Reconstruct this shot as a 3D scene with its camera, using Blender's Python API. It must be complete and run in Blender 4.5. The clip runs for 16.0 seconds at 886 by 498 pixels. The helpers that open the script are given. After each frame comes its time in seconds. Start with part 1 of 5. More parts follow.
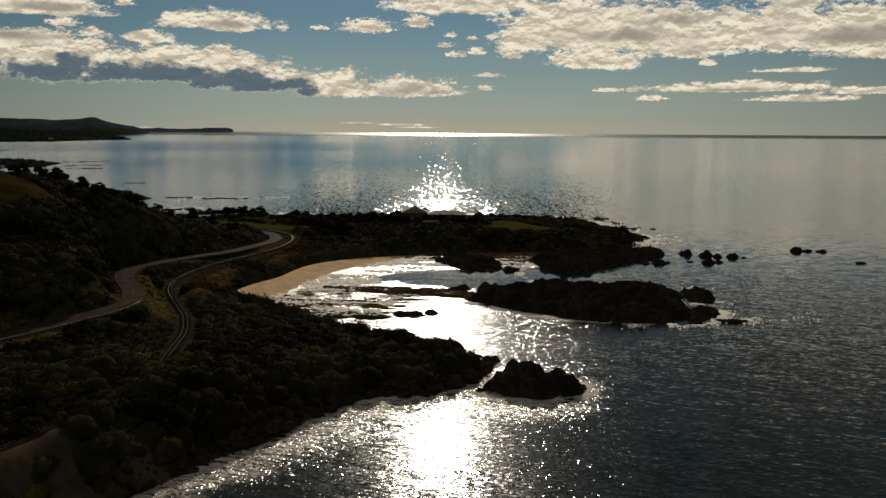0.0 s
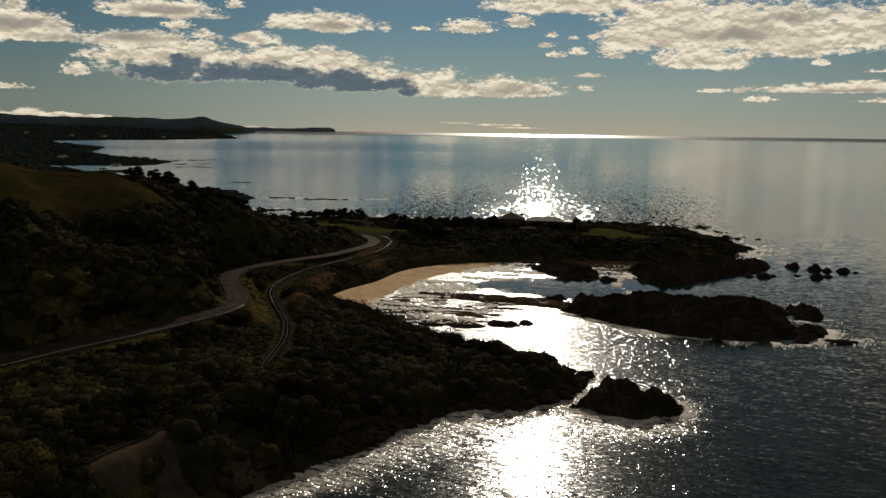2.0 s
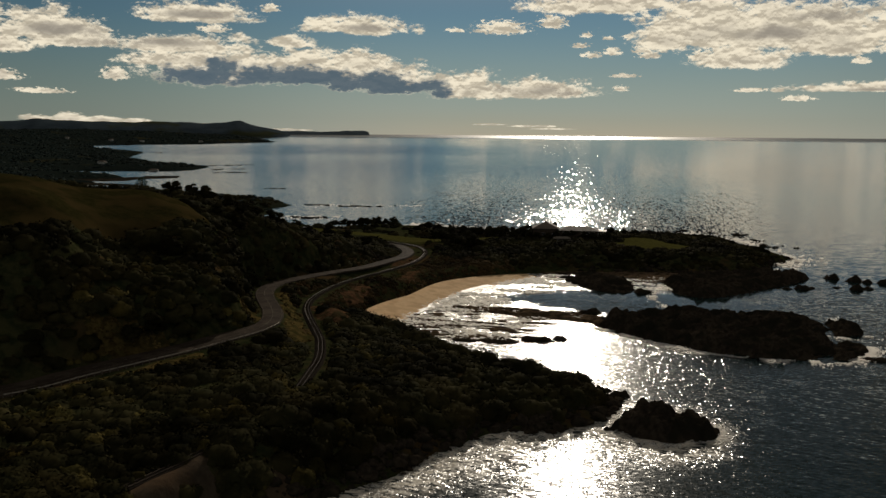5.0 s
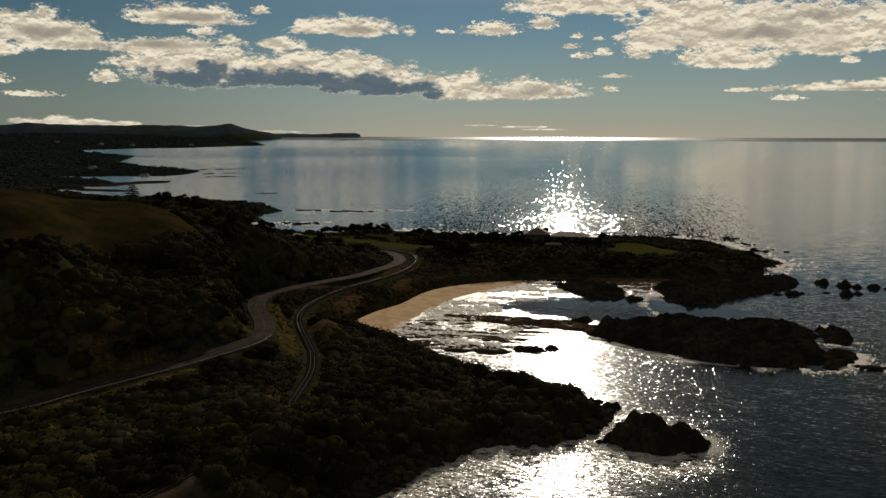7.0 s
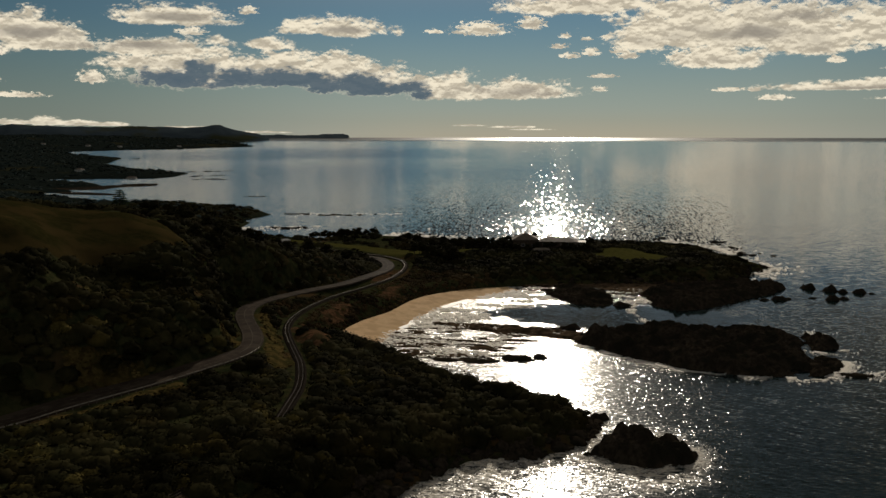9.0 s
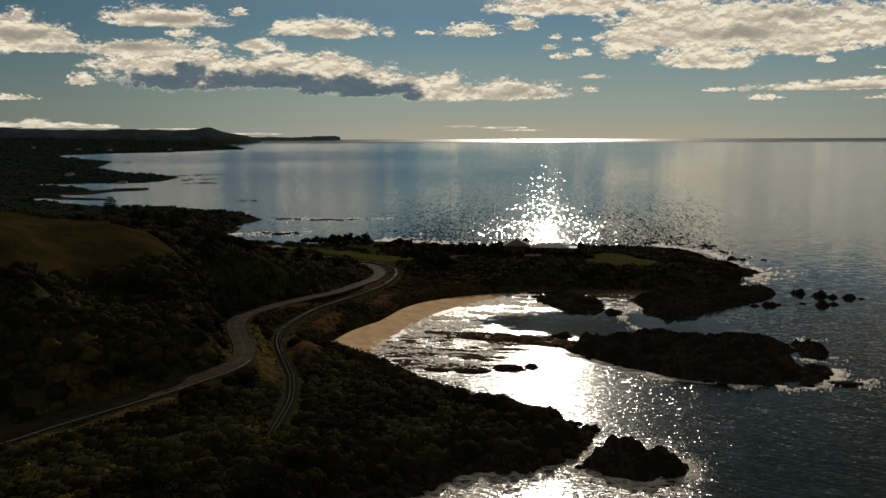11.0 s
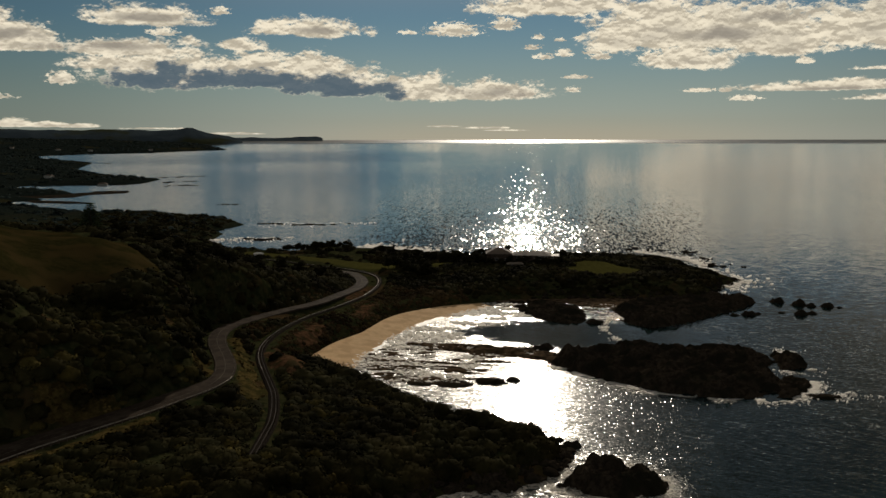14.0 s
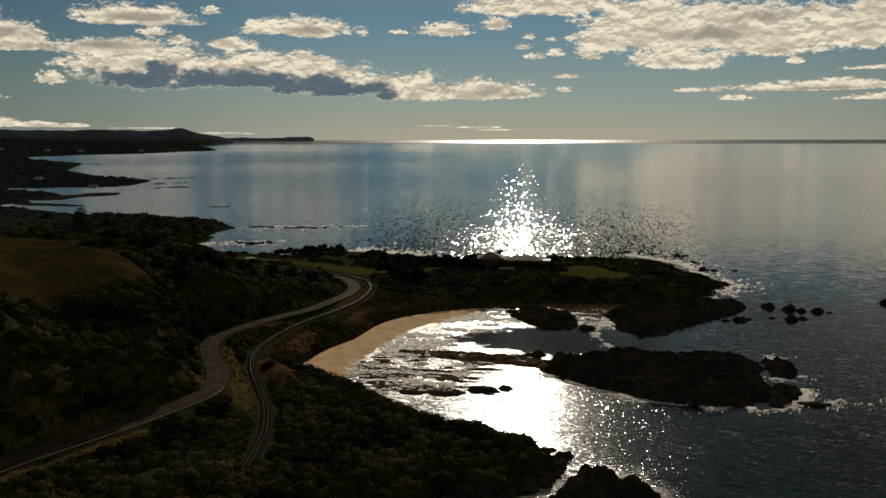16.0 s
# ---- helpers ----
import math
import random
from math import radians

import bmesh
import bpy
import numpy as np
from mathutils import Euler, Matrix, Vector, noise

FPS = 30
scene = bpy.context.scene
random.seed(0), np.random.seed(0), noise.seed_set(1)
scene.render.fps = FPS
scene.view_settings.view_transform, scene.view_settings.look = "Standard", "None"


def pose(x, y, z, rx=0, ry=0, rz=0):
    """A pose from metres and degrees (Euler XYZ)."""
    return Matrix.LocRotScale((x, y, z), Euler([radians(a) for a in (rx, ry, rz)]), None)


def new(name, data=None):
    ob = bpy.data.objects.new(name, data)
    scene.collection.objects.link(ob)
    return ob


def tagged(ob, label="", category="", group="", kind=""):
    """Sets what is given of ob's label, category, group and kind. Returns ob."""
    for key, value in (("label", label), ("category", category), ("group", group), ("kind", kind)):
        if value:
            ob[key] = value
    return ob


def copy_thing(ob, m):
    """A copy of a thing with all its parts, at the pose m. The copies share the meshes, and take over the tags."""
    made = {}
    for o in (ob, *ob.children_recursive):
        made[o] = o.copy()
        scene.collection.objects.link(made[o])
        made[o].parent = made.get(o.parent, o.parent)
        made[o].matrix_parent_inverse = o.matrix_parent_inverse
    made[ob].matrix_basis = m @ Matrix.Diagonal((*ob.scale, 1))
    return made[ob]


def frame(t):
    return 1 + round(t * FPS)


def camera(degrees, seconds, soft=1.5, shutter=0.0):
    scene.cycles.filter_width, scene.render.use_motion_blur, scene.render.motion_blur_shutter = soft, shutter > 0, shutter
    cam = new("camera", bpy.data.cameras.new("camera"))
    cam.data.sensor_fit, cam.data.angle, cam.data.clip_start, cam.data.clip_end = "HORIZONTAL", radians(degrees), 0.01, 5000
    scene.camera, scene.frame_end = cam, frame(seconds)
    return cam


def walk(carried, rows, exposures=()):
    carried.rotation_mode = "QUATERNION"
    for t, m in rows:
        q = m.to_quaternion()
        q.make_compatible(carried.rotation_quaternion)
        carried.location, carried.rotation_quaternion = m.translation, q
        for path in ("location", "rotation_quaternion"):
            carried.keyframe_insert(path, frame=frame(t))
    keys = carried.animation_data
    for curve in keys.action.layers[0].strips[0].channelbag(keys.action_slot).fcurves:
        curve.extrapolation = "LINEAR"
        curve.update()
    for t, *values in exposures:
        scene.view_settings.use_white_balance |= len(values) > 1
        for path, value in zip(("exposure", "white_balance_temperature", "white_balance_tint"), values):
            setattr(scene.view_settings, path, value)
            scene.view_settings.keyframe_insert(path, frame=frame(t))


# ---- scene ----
cam = camera(54.0, 16.0)
ROWS = [
    (0, -0.01, -0.08, 61.48, 82.564, -0.399, 0.052),
    (0.5, -0.02, 0.02, 62.22, 82.556, -0.510, 1.232),
    (1, -0.04, 0.08, 62.99, 82.549, -0.648, 3.000),
    (1.5, -0.07, 0.13, 63.77, 82.568, -0.698, 4.763),
    (2, -0.09, 0.15, 64.56, 82.516, -0.826, 6.486),
    (2.5, -0.11, 0.16, 65.37, 82.511, -0.925, 8.130),
    (3, -0.12, 0.16, 66.18, 82.508, -0.871, 9.295),
    (3.5, -0.13, 0.15, 67.00, 82.545, -0.754, 9.168),
    (4, -0.12, 0.15, 67.82, 82.547, -0.645, 8.995),
    (6.5, 0.05, 0.16, 71.91, 82.683, -0.261, 8.275),
    (7, 0.11, 0.17, 72.73, 82.677, -0.170, 8.122),
    (7.5, 0.19, 0.19, 73.54, 82.683, -0.122, 7.933),
    (8, 0.27, 0.21, 74.35, 82.673, -0.068, 7.749),
    (8.5, 0.35, 0.24, 75.16, 82.695, -0.045, 7.572),
    (9, 0.44, 0.27, 75.97, 82.688, -0.056, 7.387),
    (11.5, 0.88, 0.40, 80.01, 82.758, 0.173, 6.664),
    (12, 0.95, 0.43, 80.82, 82.718, 0.121, 6.456),
    (12.5, 1.01, 0.45, 81.63, 82.678, 0.119, 6.239),
    (13, 1.05, 0.47, 82.43, 82.718, 0.106, 6.046),
    (13.5, 1.08, 0.49, 83.23, 82.735, 0.101, 5.877),
    (14, 1.08, 0.51, 84.03, 82.745, 0.081, 5.704),
    (14.5, 1.06, 0.54, 84.83, 82.747, 0.077, 5.566),
    (15, 1.02, 0.57, 85.62, 82.752, 0.095, 5.418),
    (15.5, 0.95, 0.62, 86.40, 82.734, 0.099, 5.283),
    (16, 0.85, 0.69, 87.16, 82.721, 0.092, 5.136),
]
walk(cam, [(r[0], pose(*r[1:])) for r in ROWS])


# ---- light ----
SUN_EL, SUN_AZ = 21.0, 0.2
sun = new("sun", bpy.data.lights.new("sun", "SUN"))
sun.data.energy, sun.data.angle, sun.data.color = 5.0, radians(0.6), (1.0, 0.89, 0.73)
sun.matrix_world = pose(0, -300, 400, -(90 - SUN_EL), 0, SUN_AZ)
scene.view_settings.exposure = -1.4


class Nodes:
    """Short hand for a node tree."""

    def __init__(self, tree):
        self.tree, self.nodes, self.links = tree, tree.nodes, tree.links
        self.nodes.clear()

    def add(self, kind, **sets):
        n = self.nodes.new(kind)
        for key, value in sets.items():
            setattr(n, key, value)
        return n

    def plug(self, a, b):
        self.links.new(a, b)

    def put(self, socket, value):
        if isinstance(value, bpy.types.NodeSocket):
            self.links.new(value, socket)
        else:
            socket.default_value = value

    def math(self, op, a, b=0.0, c=0.0, clamp=False):
        n = self.add("ShaderNodeMath", operation=op, use_clamp=clamp)
        for i, v in enumerate((a, b, c)):
            self.put(n.inputs[i], v)
        return n.outputs[0]

    def vec(self, op, a, b=(0, 0, 0)):
        n = self.add("ShaderNodeVectorMath", operation=op)
        self.put(n.inputs[0], a)
        self.put(n.inputs[1], b)
        return n.outputs["Value"] if op in ("LENGTH", "DOT_PRODUCT") else n.outputs[0]

    def noise(self, v, scale, detail=4.0, rough=0.55, distort=0.0):
        n = self.add("ShaderNodeTexNoise")
        self.put(n.inputs["Vector"], v)
        n.inputs["Scale"].default_value, n.inputs["Detail"].default_value = scale, detail
        n.inputs["Roughness"].default_value, n.inputs["Distortion"].default_value = rough, distort
        return n.outputs["Fac"]

    def smooth(self, v, lo, hi, to0=0.0, to1=1.0):
        n = self.add("ShaderNodeMapRange", interpolation_type="SMOOTHSTEP")
        for i, x in enumerate((v, lo, hi, to0, to1)):
            self.put(n.inputs[i], x)
        return n.outputs[0]

    def mix(self, fac, a, b):
        n = self.add("ShaderNodeMix", data_type="RGBA")
        self.put(n.inputs[0], fac)
        self.put(n.inputs[6], a)
        self.put(n.inputs[7], b)
        return n.outputs[2]


# clouds by where they stand in the sky: bearing, height, half width, half height (degrees)
CLOUDS = [
    (32.81, 5.86, 2.85, 1.24), (35.11, 4.92, 1.68, 0.74), (31.3, 5.29, 3.02, 0.61), (25.13, 5.23, 4.37, 0.83), (24.13, 4.42, 4.03, 0.74), (23.46, 3.47, 3.19, 1.24), (17.49, 3.77, 5.04, 1.44),
    (14.07, 4.37, 2.19, 0.99), (11.69, 3.17, 3.69, 1.24), (7.29, 2.81, 2.69, 1.15), (3.28, 2.78, 3.86, 0.9), (24.08, 7.14, 3.36, 0.9), (14.26, 6.67, 3.19, 0.78), (18.37, 5.68, 1.41, 0.54),
    (33.4, 0.82, 1.08, 0.24), (31.6, 0.82, 0.9, 0.37),
    (30, 0.78, 1.17, 0.24), (28.4, 0.74, 1.26, 0.18), (24, 0.62, 1.8, 0.07), (18.8, 0.3, 1.62, 0.1)]
CLOUDS_EAST = [
    (-1.52, 8.05, 4.7, 0.92), (-8.38, 6.3, 4.52, 2.56), (-12.89, 6, 5.43, 2.14), (-9.81, 4.68, 2.53, 1.12), (-5.58, 5.85, 1.63, 1.43), (-15.1, 5.32, 3.26, 1.12), (-20.5, 6, 4.85, 2.02),
    (-24.5, 5.7, 4.85, 2.02), (-29, 5.8, 5.33, 2.02), (-18, 2.95, 5.04, 0.42), (-21.6, 2.3, 2.81, 0.28), (-26.5, 2.7, 3.3, 0.33), (-27.5, 4.9, 3.49, 0.74), (-21.5, 4, 1.94, 0.18),
    (3, 0.66, 1.55, 0.09), (5.6, 0.76, 0.97, 0.07), (1.6, 0.5, 1.36, 0.06)]
# puffs and shreds between them
PUFFS = [
    (23.25, 6.38, 0.74, 0.33), (29.08, 3.43, 0.68, 0.5), (35.34, 3.2, 0.94, 0.41), (33.21, 2.4, 1.28, 0.21), (19.7, 7.72, 0.47, 0.33),
    (7.91, 6.67, 0.56, 0.16), (4.98, 6.7, 1.42, 0.55), (1.72, 7.07, 0.75, 0.51), (-0.44, 6.33, 0.3, 0.22), (-0.04, 5.71, 0.52, 0.22), (-0.81, 5.11, 0.56, 0.22), (-2.07, 5.28, 0.49, 0.33),
    (-3.91, 5.39, 0.52, 0.28), (-4.37, 5.05, 0.6, 0.28), (-1.75, 6.17, 0.3, 0.16), (-3.04, 6.27, 0.3, 0.16), (-2.83, 3.84, 0.75, 0.16), (-2.66, 3.01, 0.45, 0.22), (-10.49, 2.9, 0.9, 0.16),
    (-12.03, 2.89, 0.37, 0.16), (-13.2, 2.37, 0.82, 0.22), (-16.52, 4.51, 0.45, 0.28), (-7.5, 4.89, 0.67, 0.45), (6.27, 6.65, 0.37, 0.16)]
# the thick, shaded bellies of the same clouds
BELLIES = [(24.5, 3.4, 2.24, 0.7), (22.77, 4.16, 1.12, 0.61), (18.21, 3.45, 4.1, 0.88), (12.79, 3.21, 2.24, 0.88), (9.85, 2.92, 1.49, 0.78)]
# and the thinner grey parts
GREYS = [(-17.5, 8.3, 6.0, 1.3), (-26.0, 5.9, 4.5, 0.7), (-12.0, 6.3, 2.2, 0.5), (-15.0, 7.2, 2.4, 0.4), (27.0, 5.6, 3.6, 0.36), (32.3, 6.0, 2.2, 0.45), (29.0, 5.4, 2.4, 0.30),
         (23.5, 7.3, 3.0, 0.3), (1.2, 2.9, 1.6, 0.4), (4.8, 3.1, 1.2, 0.35), (13.5, 6.8, 2.0, 0.25), (-18.0, 2.8, 4.0, 0.2), (-21.5, 2.15, 2.4, 0.15)]

world = bpy.data.worlds.new("world")
scene.world = world
world.use_nodes = True
w = Nodes(world.node_tree)
sky = w.add("ShaderNodeTexSky", sky_type="NISHITA", sun_disc=False, sun_elevation=radians(SUN_EL), sun_rotation=radians(-SUN_AZ),
            altitude=50.0, air_density=1.0, dust_density=0.0, ozone_density=2.5)
ways = w.add("ShaderNodeTexCoord").outputs["Generated"]
sep = w.add("ShaderNodeSeparateXYZ")
w.plug(ways, sep.inputs[0])
bearing = w.math("MULTIPLY", w.math("ARCTAN2", w.math("MULTIPLY", sep.outputs[0], -1.0), sep.outputs[1]), 57.2958)
height = w.math("MULTIPLY", w.math("ARCSINE", sep.outputs[2]), 57.2958)
flat = w.add("ShaderNodeCombineXYZ")
w.plug(bearing, flat.inputs[0])
w.plug(height, flat.inputs[1])
flat = flat.outputs[0]
tall = w.vec("MULTIPLY", flat, (1.0, 1.9, 1.0))
rag = w.noise(tall, 0.55, 10.0, 0.56, 0.25)
fine = w.noise(tall, 1.9, 8.0, 0.62, 0.3)
crisp = w.noise(tall, 6.0, 6.0, 0.62, 0.3)
above = w.noise(w.vec("ADD", tall, (0.0, 0.55, 0.0)), 0.8, 5.0, 0.52, 0.3)
under = w.noise(tall, 0.8, 5.0, 0.52, 0.3)


def field(blobs, under=2.9):
    """How far inside the nearest blob (1 at its middle), blobs being flatter below than above."""
    best = None
    for u, v, a, b in blobs:
        q = w.vec("MULTIPLY", w.vec("SUBTRACT", flat, (u, v, 0)), (1 / a, 1 / b, 0))
        q = w.vec("MAXIMUM", q, w.vec("MULTIPLY", q, (-1.0, -under, 0)))
        near = w.math("SUBTRACT", 1.0, w.vec("LENGTH", q))
        best = near if best is None else w.math("SMOOTH_MAX", best, near, 0.2)
    return w.math("MAXIMUM", best, -1.5)


body = w.math("MAXIMUM", field(CLOUDS), field(CLOUDS_EAST))
shreds = w.math("ADD", field(PUFFS), w.math("MULTIPLY", w.math("SUBTRACT", w.noise(tall, 3.2, 6.0, 0.6, 0.4), 0.5), 3.4))
body = w.math("ADD", body, w.math("MULTIPLY", w.math("SUBTRACT", rag, 0.5), 2.0))
body = w.math("ADD", body, w.math("MULTIPLY", w.math("SUBTRACT", fine, 0.5), 1.25))
body = w.math("ADD", body, w.math("MULTIPLY", w.math("SUBTRACT", crisp, 0.5), 0.7))
body = w.math("MAXIMUM", body, w.math("ADD", shreds, 0.05))
# unseen scattered cloud higher up and behind, added to tone sea and land
high = w.math("MAXIMUM", sep.outputs[2], 0.05)
dome = w.add("ShaderNodeCombineXYZ")
w.put(dome.inputs[0], w.math("DIVIDE", sep.outputs[0], high))
w.put(dome.inputs[1], w.math("DIVIDE", sep.outputs[1], high))
east = w.math("MULTIPLY", w.smooth(bearing, -26.0, -9.0, 1.0, 0.0), w.smooth(height, 11.0, 20.0, 1.0, 0.0))
west = w.math("MULTIPLY", w.smooth(bearing, 8.0, 22.0), w.smooth(height, 20.0, 34.0, 1.0, 0.0))
deck = w.math("MAXIMUM", east, west)
scatter = w.smooth(w.math("ADD", w.noise(dome.outputs[0], 0.8, 7.0, 0.58, 0.2), w.math("MULTIPLY", deck, 0.16)), 0.38, 0.52)
scatter = w.math("MULTIPLY", scatter, w.smooth(height, 8.8, 12.0))
cover = w.smooth(body, -0.26, 0.20)
dark = w.math("ADD", field(BELLIES, 0.7), w.math("MULTIPLY", w.math("SUBTRACT", rag, 0.5), 1.5))
dark = w.math("ADD", dark, w.math("MULTIPLY", w.math("SUBTRACT", fine, 0.5), 1.3))
dark = w.math("MULTIPLY", w.smooth(dark, -0.25, 0.25, 0.0, 0.95), w.smooth(body, -0.18, 0.10))
lump = w.math("ADD", w.math("SUBTRACT", under, above), w.math("MULTIPLY", w.math("SUBTRACT", fine, w.noise(w.vec("ADD", tall, (0.0, 0.22, 0.0)), 1.9, 8.0, 0.62, 0.3)), 0.8))
lump = w.smooth(lump, -0.16, 0.14)
lit = w.mix(lump, (16.5, 14.6, 11.2, 1), (29.5, 26.4, 20.4, 1))
broad = w.smooth(w.noise(w.vec("MULTIPLY", flat, (0.6, 2.0, 1.0)), 0.55, 5.0, 0.55, 0.3), 0.40, 0.66)
grey = w.math("MULTIPLY", w.smooth(body, 0.25, 0.9), broad)
lit = w.mix(w.smooth(body, 0.25, 1.2, 0.0, 0.35), lit, (12.5, 11.2, 9.0, 1))
shaded = w.math("ADD", field(GREYS, 1.3), w.math("MULTIPLY", w.math("SUBTRACT", rag, 0.5), 1.6))
shaded = w.math("MULTIPLY", w.smooth(shaded, -0.45, 0.7), w.smooth(body, 0.0, 0.5))
grey = w.math("MAXIMUM", w.math("MULTIPLY", grey, 0.4), shaded)
lit = w.mix(w.math("MULTIPLY", grey, 0.8), lit, (9.0, 8.1, 6.8, 1))
tone = w.mix(dark, lit, (2.4, 3.75, 4.9, 1))
# clouds overhead are dark against the sun and bright where the sun falls on them
facing = w.smooth(sep.outputs[1], -0.35, 0.55)
overhead = w.mix(w.smooth(rag, 0.35, 0.65), w.mix(facing, (3.6, 3.4, 3.0, 1), (1.12, 1.06, 0.96, 1)), w.mix(facing, (9.5, 8.9, 7.8, 1), (2.8, 2.5, 2.1, 1)))
overhead = w.mix(east, overhead, w.mix(w.smooth(rag, 0.35, 0.65), (4.6, 4.2, 3.5, 1), (7.6, 6.9, 5.6, 1)))
overhead = w.mix(west, overhead, w.mix(w.smooth(rag, 0.35, 0.65), (3.0, 3.2, 3.2, 1), (5.4, 5.3, 4.9, 1)))
bg = w.add("ShaderNodeBackground")
bg.inputs["Strength"].default_value = 0.08
dull = w.add("ShaderNodeHueSaturation")
w.put(dull.inputs["Saturation"], w.smooth(height, 0.0, 7.5, 0.45, 1.08))
w.plug(sky.outputs[0], dull.inputs["Color"])
pale = w.add("ShaderNodeHueSaturation")
w.put(pale.inputs["Saturation"], w.smooth(height, 7.4, 11.0, 1.0, 0.48))
w.plug(dull.outputs[0], pale.inputs["Color"])
clear = w.vec("MULTIPLY", pale.outputs[0], (0.915, 0.985, 0.972))
away = w.smooth(w.math("ABSOLUTE", bearing), 8.0, 36.0, 1.0, 0.74)
clear = w.vec("MULTIPLY", clear, away)
clear = w.mix(w.smooth(bearing, 12.0, 34.0), clear, w.vec("MULTIPLY", clear, (0.86, 0.93, 0.94)))
haze = w.math("MULTIPLY", w.smooth(height, 0.0, 2.2, 1.0, 0.0), w.smooth(w.math("ABSOLUTE", bearing), 4.0, 22.0, 1.0, 0.0))
clear = w.mix(haze, clear, w.vec("MULTIPLY", clear, (1.10, 0.99, 0.90)))
w.plug(w.mix(cover, w.mix(scatter, clear, overhead), tone), bg.inputs["Color"])
w.plug(bg.outputs[0], w.add("ShaderNodeOutputWorld").inputs[0])


# ---- materials ----
def material(name, make):
    m = bpy.data.materials.new(name)
    m.use_nodes = True
    n = Nodes(m.node_tree)
    shader = n.add("ShaderNodeBsdfPrincipled")
    n.plug(shader.outputs[0], n.add("ShaderNodeOutputMaterial").inputs[0])
    make(n, shader.inputs)
    return m


def bump(n, height, strength=0.5, distance=0.1):
    b = n.add("ShaderNodeBump")
    n.put(b.inputs["Height"], height)
    b.inputs["Strength"].default_value, b.inputs["Distance"].default_value = strength, distance
    return b.outputs[0]


def mottled(name, a, b, scale, rough=0.85, grain=0.0, relief=0.4, depth=0.1, c=None, patch=0.1, spec=0.0):
    """Two tones by noise of that scale (per metre), a third in larger patches, and relief."""
    def make(n, s):
        at = n.add("ShaderNodeTexCoord").outputs["Object"]
        f = n.noise(at, scale, 6.0, 0.6)
        tone = n.mix(n.smooth(f, 0.35, 0.65), (*a, 1), (*b, 1))
        if c:
            tone = n.mix(n.smooth(n.noise(at, scale * patch, 4.0), 0.45, 0.62), tone, (*c, 1))
        n.put(s["Base Color"], tone)
        s["Roughness"].default_value = rough
        s["Specular IOR Level"].default_value = spec
        n.put(s["Normal"], bump(n, n.noise(at, scale * 3, 5.0, 0.65), relief, depth))
    return material(name, make)


